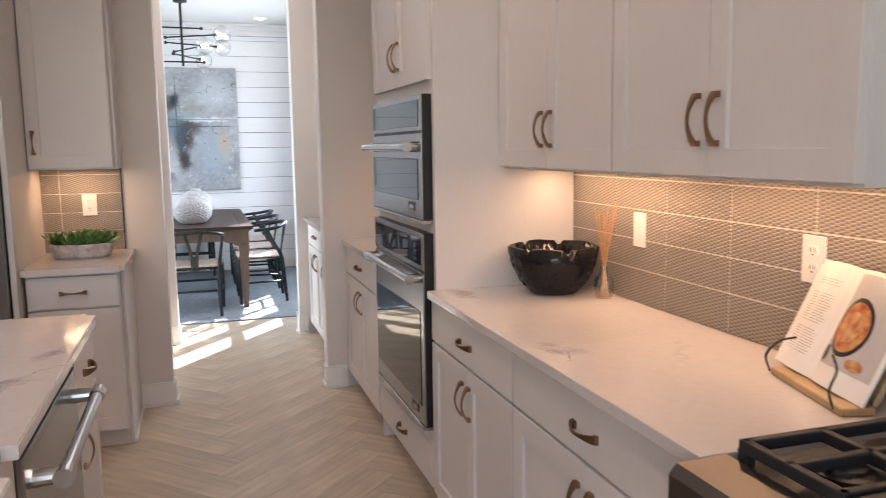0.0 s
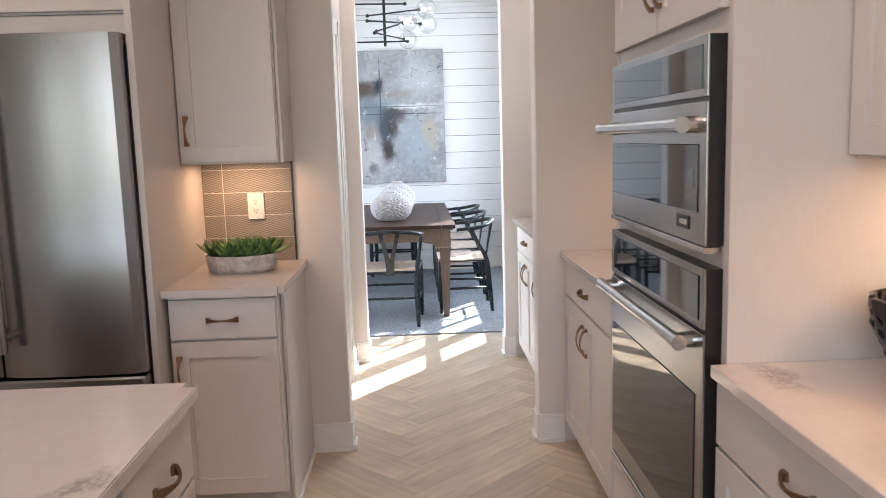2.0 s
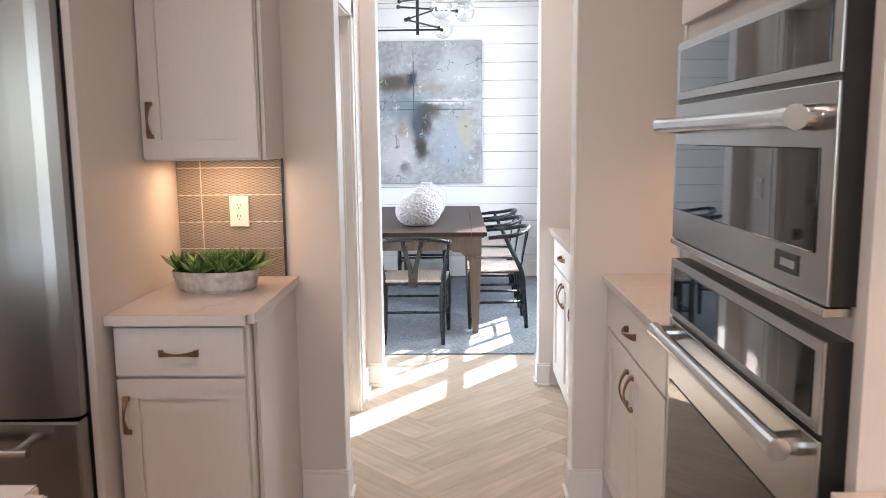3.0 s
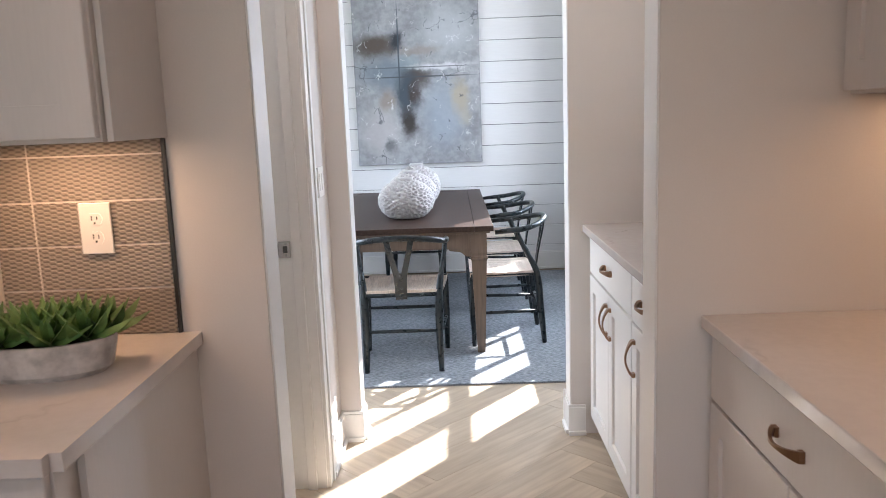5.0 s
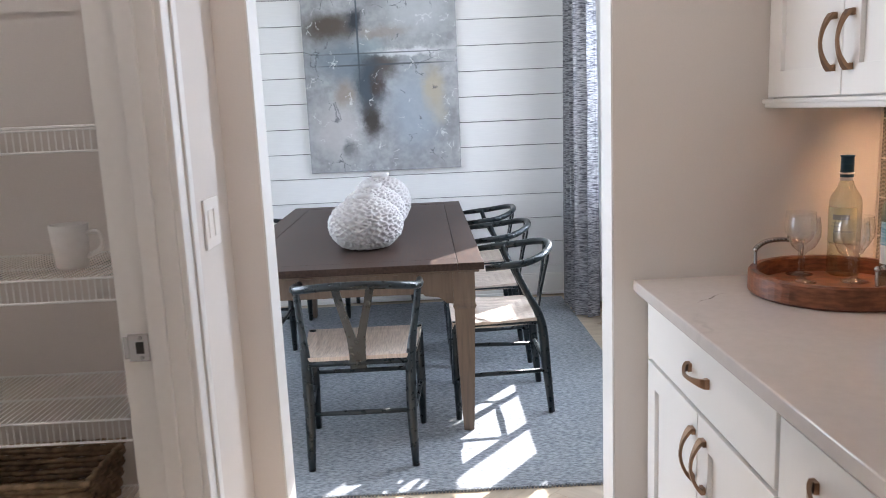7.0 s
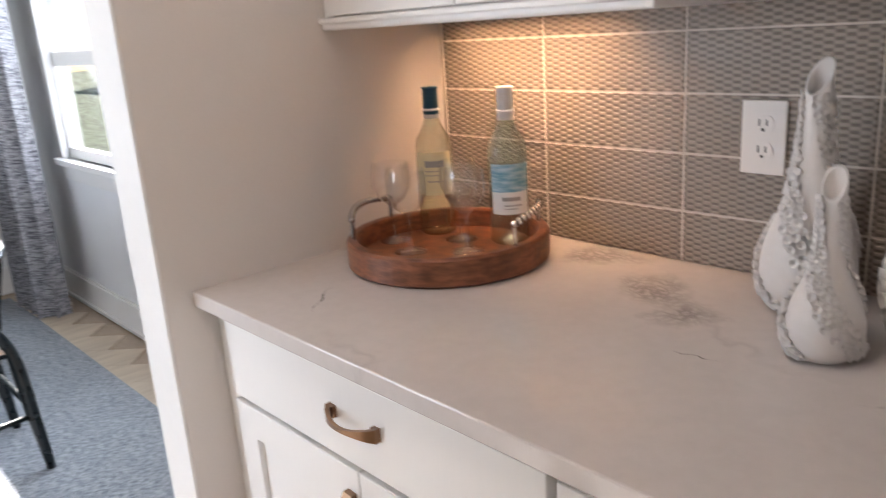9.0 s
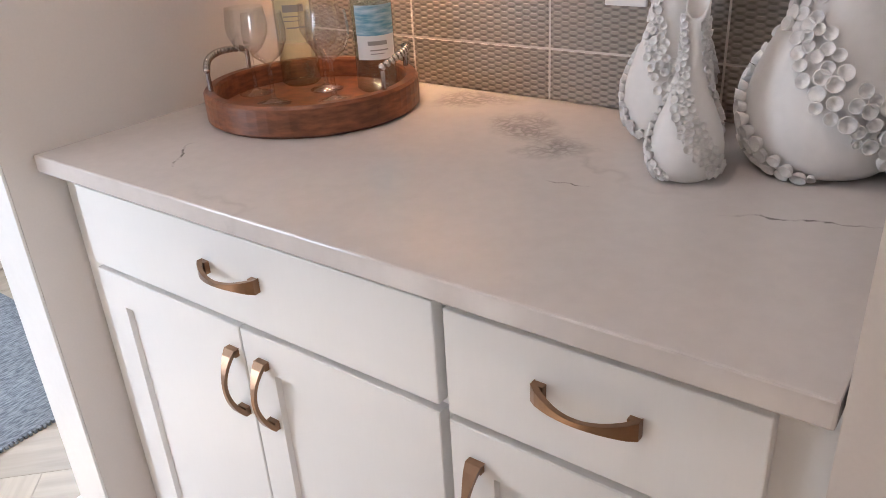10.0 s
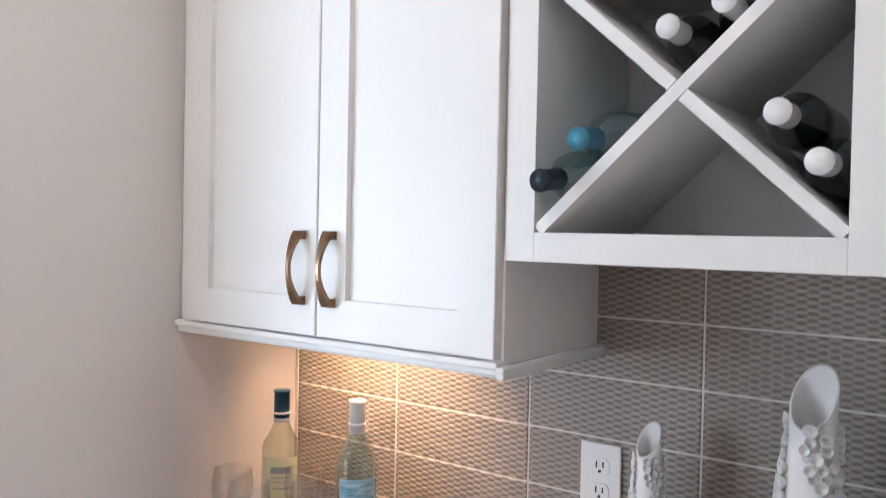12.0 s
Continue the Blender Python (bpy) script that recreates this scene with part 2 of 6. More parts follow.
    blot(0.02, 0.035, 0.54, 0.008, (0.07, 0.08, 0.09), 0.85, 0.6, True)
    blot(-0.155, 0.25, 0.008, 0.48, (0.06, 0.08, 0.10), 0.85, 0.6, True)
    # cracked paint: short dark and pale scratches
    for size, low, colour, share in ((9.0, 0.60, (0.07, 0.08, 0.09), 0.85), (13.0, 0.62, (0.80, 0.81, 0.82), 0.7)):
        net = n.new("ShaderNodeTexVoronoi")
        net.feature = "DISTANCE_TO_EDGE"
        net.inputs["Scale"].default_value = size
        t.links.new(warp.outputs["Vector"], net.inputs["Vector"])
        line = n.new("ShaderNodeMapRange")
        line.inputs["From Max"].default_value = 0.035
        line.inputs["To Min"].default_value, line.inputs["To Max"].default_value = share, 0.0
        t.links.new(net.outputs["Distance"], line.inputs["Value"])
        spot = n.new("ShaderNodeTexNoise")
        spot.inputs["Scale"].default_value, spot.inputs["Detail"].default_value = size * 0.6, 4
        t.links.new(co.outputs["Object"], spot.inputs["Vector"])
        keep = n.new("ShaderNodeMapRange")
        keep.inputs["From Min"].default_value, keep.inputs["From Max"].default_value = low - 0.04, low
        t.links.new(spot.outputs["Fac"], keep.inputs["Value"])
        both = n.new("ShaderNodeMath")
        both.operation = "MULTIPLY"
        t.links.new(line.outputs["Result"], both.inputs[0])
        t.links.new(keep.outputs["Result"], both.inputs[1])
        mix = n.new("ShaderNodeMix")
        mix.data_type = "RGBA"
        t.links.new(both.outputs[0], mix.inputs["Factor"])
        t.links.new(cur, mix.inputs["A"])
        mix.inputs["B"].default_value = (*colour, 1)
        t.links.new(mix.outputs["Result"], b.inputs["Base Color"])
        cur = mix.outputs["Result"]
    return m


M_WALL = mat("wall_paint", (0.69, 0.645, 0.61), 0.75, grain=0.02, scale=220, bump=0.0004, stain=0.02)
M_TRIM = mat("trim_paint", (0.80, 0.79, 0.77), 0.42, grain=0.02, scale=60, stain=0.02)
M_CEIL = mat("ceiling_paint", (0.82, 0.81, 0.79), 0.85, grain=0.02, scale=200, bump=0.0004, stain=0.02)
M_CAB = mat("cabinet_paint", (0.665, 0.63, 0.605), 0.40, grain=0.03, scale=30, stretch=(6, 6, 0.6), stain=0.025)
M_CABW = mat("white_cabinet_paint", (0.80, 0.79, 0.77), 0.38, grain=0.008, scale=30, stretch=(6, 6, 0.6), stain=0.02)
M_QUARTZ = quartz_mat()
M_QUARTZB = quartz_mat("buffet_quartz", ((0.26, 0.14, 0.05, 0.10, 20), (0.185, -0.03, 0.065, 0.09, -30), (0.12, -0.12, 0.075, 0.05, 15)), ((0.0, -0.50, 0.11, -75), (-0.19, 0.38, 0.07, 50), (-0.02, -0.215, 0.03, -80)))
M_QUARTZK = quartz_mat("counter_quartz", ((-0.20, 0.76, 0.05, 0.12, 10), (-0.22, -0.10, 0.04, 0.09, 15)), ((-0.24, -0.16, 0.06, 50),))
M_QUARTZI = quartz_mat("island_quartz", ((0.536, -0.203, 0.13, 0.035, 55), (0.617, 0.102, 0.10, 0.03, 60)), ((0.620, -0.069, 0.10, 50), (-0.3, 0.45, 0.10, 20)))
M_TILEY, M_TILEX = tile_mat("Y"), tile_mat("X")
M_GROUT = mat("grout", (0.70, 0.64, 0.58), 0.9, grain=0.06, scale=300)
M_EDGE = mat("dark_metal_trim", (0.05, 0.045, 0.04), 0.4, metal=0.6)
M_BRONZE = mat("champagne_bronze", (0.31, 0.19, 0.12), 0.30, metal=1.0, grain=0.08, scale=80)
M_STEEL = mat("brushed_steel", (0.36, 0.355, 0.355), 0.26, metal=1.0, grain=0.04, scale=30, stretch=(1, 1, 60))
# range ledge steel, colour darkened to hold down the bright reflection on top
M_LEDGE = mat("darkened_ledge_steel", (0.17, 0.152, 0.138), 0.36, metal=1.0, grain=0.08, scale=24, stretch=(1, 40, 1))
M_STEELB = mat("polished_steel", (0.50, 0.49, 0.48), 0.22, metal=1.0, grain=0.03, scale=50)
M_FRIDGE = mat("dark_brushed_steel", (0.29, 0.278, 0.275), 0.24, metal=1.0, grain=0.012, scale=60, stretch=(1, 1, 12), stain=0.03)
M_BLACKGL = mat("black_oven_glass", (0.010, 0.011, 0.013), 0.03, grain=0.0, spec=0.6)
M_BLACK = mat("black_enamel", (0.015, 0.015, 0.016), 0.35, grain=0.2, scale=60)
M_IRON = mat("cast_iron", (0.02, 0.02, 0.022), 0.55, grain=0.2, scale=150, bump=0.0005)
M_BOWL = mat("black_glaze", (0.008, 0.0075, 0.009), 0.13, grain=0.2, scale=30, spec=0.4)
M_CHAIR = mat("dark_green_lacquer", (0.009, 0.015, 0.018), 0.28, grain=0.15, scale=40)
M_CORD = mat("paper_cord", (0.64, 0.54, 0.46), 0.85, grain=0.3, scale=14, stretch=(14, 1, 1), bump=0.002)
M_TABLE = mat("dark_oak", (0.062, 0.037, 0.028), 0.45, second=(0.030, 0.019, 0.015), scale=9, stretch=(9, 0.7, 9), bump=0.0006, stain=0.12, spec=0.22)
M_TABLEL = mat("weathered_oak", (0.165, 0.115, 0.082), 0.45, second=(0.12, 0.085, 0.062), scale=9, stretch=(8, 8, 0.6), bump=0.0006)
M_PLANK = mat("pale_oak_plank", (0.57, 0.475, 0.36), 0.38, second=(0.46, 0.375, 0.28), scale=4.0, stretch=(0.7, 8, 1), bump=0.0006, pieces=0.09, stain=0.17, big=1.9)
M_SUBFLOOR = mat("plank_joint", (0.44, 0.35, 0.265), 0.8, grain=0.1)
M_RUG = mat("woven_rug", (0.335, 0.36, 0.385), 0.95, second=(0.125, 0.142, 0.165), scale=75, stretch=(0.6, 2.0, 1), bump=0.003, big=2.2, stain=0.12)
M_BOARD = mat("shiplap_paint", (0.80, 0.80, 0.80), 0.5, grain=0.03, scale=20, stretch=(0.5, 6, 6), stain=0.015)
M_GAP = mat("shiplap_gap", (0.10, 0.10, 0.11), 0.9)
M_ART = art_mat()
M_CANVAS = mat("raw_canvas", (0.55, 0.53, 0.48), 0.9, grain=0.1)
M_CERAM = mat("matt_white_ceramic", (0.74, 0.72, 0.70), 0.55, grain=0.04, scale=60, bump=0.0004)
M_CERAMT = mat("chalky_white_ceramic", (0.50, 0.48, 0.47), 0.8, grain=0.06, scale=60, bump=0.0004)
M_WALNUT = mat("acacia_wood", (0.26, 0.095, 0.045), 0.40, second=(0.13, 0.045, 0.022), scale=10, stretch=(3, 3, 12), big=9, stain=0.25)
M_CURTAIN = mat("slub_curtain", (0.42, 0.42, 0.44), 0.95, second=(0.07, 0.07, 0.085), scale=26, stretch=(1, 1, 7), bump=0.002)
M_GLASS = glass("clear_glass", (0.96, 0.965, 0.965))
M_GLASSG = glass("pale_green_glass", (0.86, 0.88, 0.79), 0.02, 1.5)
M_GLASSB = glass("pale_aqua_glass", (0.72, 0.84, 0.84), 0.02, 1.5)
M_WINE = mat("dark_bottle_glass", (0.008, 0.012, 0.012), 0.08, spec=0.8)
M_PLASTIC = mat("white_plastic", (0.82, 0.79, 0.76), 0.35, stain=0.01)
M_SLOT = mat("slot_dark", (0.03, 0.028, 0.026), 0.7)
M_WIRE = mat("white_coated_wire", (0.78, 0.78, 0.77), 0.45)
M_SUCC = mat("succulent_leaf", (0.16, 0.27, 0.085), 0.5, second=(0.07, 0.14, 0.04), scale=25, pieces=0.25, stain=0.2)
M_STONE = mat("whitewashed_stone", (0.60, 0.56, 0.53), 0.85, second=(0.36, 0.33, 0.31), scale=28, bump=0.002, stain=0.15)
M_WICKER = mat("wicker", (0.34, 0.24, 0.15), 0.8, second=(0.16, 0.11, 0.065), scale=40, bump=0.003)
M_PAPER = mat("page_paper", (0.80, 0.78, 0.74), 0.7, stain=0.02)
M_BAMBOO = mat("pale_wood", (0.50, 0.34, 0.18), 0.5, grain=0.15, scale=12, stretch=(1, 8, 8))
M_REED = mat("orange_reed", (0.62, 0.34, 0.15), 0.7, grain=0.2, scale=60)
M_INK = mat("printed_grey", (0.33, 0.32, 0.31), 0.8)
M_FOODR = mat("printed_food_red", (0.36, 0.06, 0.03), 0.6, second=(0.55, 0.30, 0.10), scale=60)
M_FOODY = mat("printed_food_ochre", (0.60, 0.42, 0.18), 0.6, second=(0.40, 0.12, 0.05), scale=45)
M_CAPBLUE = mat("blue_foil", (0.03, 0.10, 0.16), 0.35, metal=0.4)
M_CAPNAVY = mat("navy_foil", (0.02, 0.03, 0.045), 0.4, metal=0.3)
M_CAPTEAL = mat("teal_foil", (0.06, 0.22, 0.32), 0.35, metal=0.3)
M_CAPWHITE = mat("white_foil", (0.78, 0.77, 0.76), 0.4)
M_LABELC = mat("cream_label", (0.66, 0.60, 0.38), 0.7)
M_LABELW = mat("white_label", (0.78, 0.78, 0.77), 0.7)
M_LABELB = mat("wave_blue_label", (0.12, 0.32, 0.45), 0.7, second=(0.45, 0.62, 0.70), scale=30, stretch=(1, 1, 5))
M_SOIL = mat("pot_soil", (0.05, 0.04, 0.03), 0.9, grain=0.3, scale=120, bump=0.003)
M_OIL = glass("diffuser_oil", (0.96, 0.93, 0.74))
M_BULB = glow("bulb", (1.0, 0.85, 0.65), 6.0)
M_DOWN = glow("downlight_lens", (1.0, 0.93, 0.85), 8.0)
M_STRIP = glow("led_strip", (1.0, 0.70, 0.42), 6.0)
M_BACKDROP = glow("backdrop_glow", (0.80, 0.90, 1.0), 0.35)
M_GRASS = mat("lawn", (0.08, 0.12, 0.04), 0.9, grain=0.3, scale=8)

# ---------------------------------------------------------------- mesh helpers


def root_place(ob):
    p = Vector((0, 0, 0))
    while ob is not None:
        p += ob.location
        ob = ob.parent
    return p


def thing(name, x, y, z, label, category, group="", turn=0):
    e = new(name)
    e.empty_display_size = 0.05
    e.location = (x, y, z)
    e.rotation_euler = (0, 0, radians(turn))
    return tagged(e, label, category, group)


def part(name, bm, material, parent=None, label="", local=False, smooth=False):
    """Links bm as one mesh object; its points are in world metres, or in the thing's own when local."""
    bmesh.ops.recalc_face_normals(bm, faces=bm.faces)
    me = bpy.data.meshes.new(name)
    if parent is not None and not local:
        bmesh.ops.translate(bm, verts=bm.verts, vec=-root_place(parent))
    if smooth:
        for f in bm.faces:
            f.smooth = True
    bm.to_mesh(me)
    bm.free()
    me.materials.append(material)
    ob = new(name, me)
    ob.parent = parent
    if label:
        tagged(ob, label)
    return ob


def setting(name, bm, material, label="", category=""):
    ob = part(name, bm, material)
    return tagged(ob, label, category, "", "structure")


def box(bm, x0, x1, y0, y1, z0, z1, bevel=0.0, m=None):
    r = bmesh.ops.create_cube(bm, size=1.0)["verts"]
    bmesh.ops.scale(bm, verts=r, vec=(abs(x1 - x0), abs(y1 - y0), abs(z1 - z0)))
    bmesh.ops.translate(bm, verts=r, vec=((x0 + x1) / 2, (y0 + y1) / 2, (z0 + z1) / 2))
    if m is not None:
        bmesh.ops.transform(bm, verts=r, matrix=m)
    if bevel:
        es = list({e for v in r for e in v.link_edges})
        bmesh.ops.bevel(bm, geom=es, offset=bevel, segments=2, affect="EDGES", profile=0.5)
    return bm


def solid(x0, x1, y0, y1, z0, z1, bevel=0.0):
    return box(bmesh.new(), x0, x1, y0, y1, z0, z1, bevel)


def lathe(bm, profile, cx=0.0, cy=0.0, cz=0.0, n=32, close=False):
    """Turns (radius, height) pairs round the vertical through (cx, cy)."""
    rings = []
    for r, h in profile:
        if r < 1e-5:
            rings.append([bm.verts.new((cx, cy, cz + h))])
        else:
            rings.append([bm.verts.new((cx + r * math.cos(a), cy + r * math.sin(a), cz + h)) for a in [2 * math.pi * i / n for i in range(n)]])
    for a, b in zip(rings, rings[1:] + ([rings[0]] if close else [])):
        for i in range(n):
            j = (i + 1) % n
            if len(a) == 1 and len(b) == 1:
                continue
            if len(a) == 1:
                bm.faces.new((a[0], b[i], b[j]))
            elif len(b) == 1:
                bm.faces.new((a[i], a[j], b[0]))
            else:
                bm.faces.new((a[i], a[j], b[j], b[i]))
    return bm


def tube(bm, pts, radius, n=8, flat=1.0, caps=True):
    """Sweeps a round or oval section along pts; radius: number or one per point; flat: height to width of the section."""
    pts = [Vector(p) for p in pts]
    rad = radius if isinstance(radius, (list, tuple)) else [radius] * len(pts)
    rings, up = [], None
    for i, p in enumerate(pts):
        d = (pts[min(i + 1, len(pts) - 1)] - pts[max(i - 1, 0)]).normalized()
        if up is None:
            up = Vector((0, 0, 1)) if abs(d.z) < 0.9 else Vector((1, 0, 0))
        side = d.cross(up).normalized()
        up = side.cross(d).normalized()
        rings.append([bm.verts.new(p + rad[i] * (side * math.cos(a) + up * math.sin(a) * flat)) for a in [2 * math.pi * k / n for k in range(n)]])
    for a, b in zip(rings, rings[1:]):
        for k in range(n):
            bm.faces.new((a[k], a[(k + 1) % n], b[(k + 1) % n], b[k]))
    if caps:
        bm.faces.new(rings[0][::-1])
        bm.faces.new(rings[-1])
    return bm


def curve_pts(ctrl, n=6):
    """Catmull-Rom through the points."""
    c = [Vector(p) for p in ctrl]
    c = [2 * c[0] - c[1]] + c + [2 * c[-1] - c[-2]]
    out = []
    for i in range(1, len(c) - 2):
        for k in range(n):
            u = k / n
            out.append(0.5 * ((2 * c[i]) + (c[i + 1] - c[i - 1]) * u + (2 * c[i - 1] - 5 * c[i] + 4 * c[i + 1] - c[i + 2]) * u * u
                              + (3 * c[i] - c[i - 1] - 3 * c[i + 1] + c[i + 2]) * u ** 3))
    out.append(c[-2])
    return out


class Face:
    """A front: a corner, the way along it and the way out of it; height is z."""

    def __init__(self, origin, along, out):
        self.o, self.u, self.n = Vector(origin), Vector(along), Vector(out)
        self.m = Matrix(((self.u.x, 0, self.n.x, self.o.x), (self.u.y, 0, self.n.y, self.o.y), (0, 1, 0, self.o.z), (0, 0, 0, 1)))

    def box(self, bm, u0, u1, w0, w1, n0, n1, bevel=0.0):
        return box(bm, u0, u1, w0, w1, n0, n1, bevel, self.m)

    def at(self, u, w, n):
        return self.m @ Vector((u, w, n))


def pull(F, u, w, upright, parent, length=0.120, grip=None):
    """A bow pull with flared square ends."""
    bm = bmesh.new()
    N, rings = 14, []
    for i in range(N + 1):
        s = i / N
        t = (s - 0.5) * length
        out = 0.004 + 0.026 * math.sin(math.pi * s) ** 0.75
        wide = 0.0030 + 0.0080 * abs(2 * s - 1) ** 1.8
        thick = 0.0030 + 0.003 * abs(2 * s - 1) ** 3
        ring = []
        for a, b in ((-1, -1), (1, -1), (1, 1), (-1, 1)):
            du, dw = (a * wide, t) if upright else (t, a * wide)
            ring.append(bm.verts.new(F.at(u + du, w + dw, max(0.0, out + b * thick))))
        rings.append(ring)
    for a, b in zip(rings, rings[1:]):
        for k in range(4):
            bm.faces.new((a[k], a[(k + 1) % 4], b[(k + 1) % 4], b[k]))
    bm.faces.new(rings[0])
    bm.faces.new(rings[-1])
    for s in (-1, 1):
        du, dw = (0.0, s * (length / 2 - 0.0075)) if upright else (s * (length / 2 - 0.0075), 0.0)
        hu, hw = (0.0095, 0.006) if upright else (0.006, 0.0095)
        F.box(bm, u + du - hu, u + du + hu, w + dw - hw, w + dw + hw, 0, 0.008)
    return part("handle", bm, M_BRONZE, parent, "champagne bronze bow handle", smooth=False)


def shaker(F, u0, u1, w0, w1, parent, material, n0=0.0, stile=0.062, name="door"):
    """A shaker door: stiles and rails round a panel set back, with a small bead."""
    bm = bmesh.new()
    loops = []
    for inset, n in ((0, n0), (0, n0 + 0.0185), (0.0015, n0 + 0.02), (stile, n0 + 0.02), (stile + 0.0005, n0 + 0.0105), (stile + 0.001, n0 + 0.0100)):
        loops.append([bm.verts.new(F.at(u, w, n)) for u, w in ((u0 + inset, w0 + inset), (u1 - inset, w0 + inset), (u1 - inset, w1 - inset), (u0 + inset, w1 - inset))])
    for a, b in zip(loops, loops[1:]):
        for k in range(4):
            bm.faces.new((a[k], a[(k + 1) % 4], b[(k + 1) % 4], b[k]))
    bm.faces.new(loops[0])
    bm.faces.new(loops[-1])
    return part(name, bm, material, parent)


def drawer(F, u0, u1, w0, w1, parent, material, n0=0.0):
    bm = bmesh.new()
    F.box(bm, u0, u1, w0, w1, n0, n0 + 0.02, 0.002)
    return part("drawer_front", bm, material, parent)


def base_cabinet(name, F, u0, u1, depth, parent_at, label, material, doors=2, group="", hinge="left", fill=0.0):
    """A base unit with one drawer over one or two doors. F lies in the carcass front, at the floor."""
    t = thing(name, *parent_at, label, "cabinet", group)
    bm = bmesh.new()
    F.box(bm, u0 + 0.0015, u1 - 0.0015, 0.10, 0.883, -depth, 0)
    F.box(bm, u0 + 0.002, u1 - 0.002, 0.0, 0.10, -depth, -0.07)
    part("carcass", bm, material, t)
    g = 0.006
    d = drawer(F, u0 + g, u1 - g, 0.722, 0.872, t, material)
    G = Face(F.at(0, 0, 0.02), F.u, F.n)
    pull(G, (u0 + u1) / 2, 0.795, False, d)
    if doors == 2:
        mid = (u0 + u1) / 2
        a = shaker(F, u0 + g, mid - 0.0015, 0.108, 0.712, t, material)
        pull(G, mid - 0.034, 0.60, True, a)
        a = shaker(F, mid + 0.0015, u1 - g, 0.108, 0.712, t, material)
        pull(G, mid + 0.034, 0.60, True, a)
    else:
        a = shaker(F, u0 + g, u1 - g, 0.108, 0.712, t, material)
        pull(G, u0 + 0.034 if hinge == "right" else u1 - 0.034, 0.60, True, a)
    return t


def upper_cabinet(name, F, u0, u1, w0, w1, depth, at, label, material, doors=2, group="", rail=False, hinge="left", fill=0.0, grip=0.135):
    t = thing(name, *at, label, "cabinet", group)
    bm = bmesh.new()
    F.box(bm, u0 + 0.001, u1 - 0.001, w0 + 0.012, w1, -depth, 0)
    F.box(bm, u0 + 0.001, u1 - 0.001, w0, w0 + 0.012, -0.02, 0)
    F.box(bm, u0 + 0.001, u0 + 0.015, w0, w0 + 0.012, -depth, -0.02)
    part("carcass", bm, material, t)
    G = Face(F.at(0, 0, 0.02), F.u, F.n)
    g = 0.005
    if fill:
        bm = bmesh.new()
        F.box(bm, u1 - fill + 0.001, u1, w0 + 0.002, w1, 0, 0.004, 0.001)
        part("filler_strip", bm, material, t)
        u1 -= fill
    if doors == 2:
        mid = (u0 + u1) / 2
        a = shaker(F, u0 + g, mid - 0.0015, w0 + 0.008, w1 - 0.01, t, material)
        pull(G, mid - 0.034, w0 + grip, True, a)
        a = shaker(F, mid + 0.0015, u1 - g, w0 + 0.008, w1 - 0.01, t, material)
        pull(G, mid + 0.034, w0 + grip, True, a)
    else:
        a = shaker(F, u0 + g, u1 - g, w0 + 0.008, w1 - 0.01, t, material)
        pull(G, u0 + 0.036 if hinge == "right" else u1 - 0.036, w0 + 0.135, True, a)
    if rail:
        bm = bmesh.new()
        u1 += fill
        F.box(bm, u0, u1, w0 - 0.018, w0, -0.012, 0.014, 0.005)
        F.box(bm, u0, u1, w0 - 0.006, w0 + 0.005, -0.012, 0.020, 0.003)
        part("light_rail", bm, material, t)
    return t


def outlet(at, along, out, label, kind="outlet", gangs=1):
    """A cover plate with two sockets, or with rockers."""
    F = Face(at, along, out)
    t = thing("wall_" + kind, *at, label, kind)
    hw = 0.036 + 0.023 * (gangs - 1)
    bm = bmesh.new()
    F.box(bm, -hw, hw, -0.058, 0.058, 0, 0.006, 0.002)
    part("plate", bm, M_PLASTIC, t)
    if kind == "outlet":
        for s in (-1, 1):
            bm = bmesh.new()
            ends = [bm.verts.new(F.at(0.0172 * math.cos(a), s * 0.021 + max(-0.0135, min(0.0135, 0.0172 * math.sin(a))), d)) for d in (0.005, 0.0078) for a in [2 * math.pi * k / 28 for k in range(28)]]
            for k in range(28):
                bm.faces.new((ends[k], ends[(k + 1) % 28], ends[28 + (k + 1) % 28], ends[28 + k]))
            bm.faces.new(ends[28:])
            sk = part("socket", bm, M_PLASTIC, t)
            for du, hh in ((-0.006, 0.0045), (0.006, 0.0035)):
                bm = bmesh.new()
                F.box(bm, du - 0.0011, du + 0.0011, s * 0.021 + 0.002 - hh, s * 0.021 + 0.004 + hh, 0.0075, 0.0085)
                part("slot", bm, M_SLOT, sk)
            bm = bmesh.new()
            F.box(bm, -0.0022, 0.0022, s * 0.021 - 0.0105, s * 0.021 - 0.006, 0.0075, 0.0085)
            part("slot", bm, M_SLOT, sk)
    else:
        for g in range(gangs):
            c = (g - (gangs - 1) / 2) * 0.046
            bm = bmesh.new()
            F.box(bm, c - 0.016, c + 0.016, -0.033, 0.033, 0.005, 0.009, 0.002)
            part("rocker", bm, M_PLASTIC, t)
    return t


# ---------------------------------------------------------------- setting
CEIL = 2.92
LX, RX, RX2 = 0.115, 1.013, 1.03          # sides of both openings
KW, BW, DW = 1.728, 1.735, 1.78  # right-hand walls of kitchen, niche and dining room
Y1, Y2 = 5.0, 5.12             # wall between kitchen and passage
Y3, Y4 = 6.463, 6.583          # wall between passage and dining room
FAR = 10.15
HEAD = 2.72

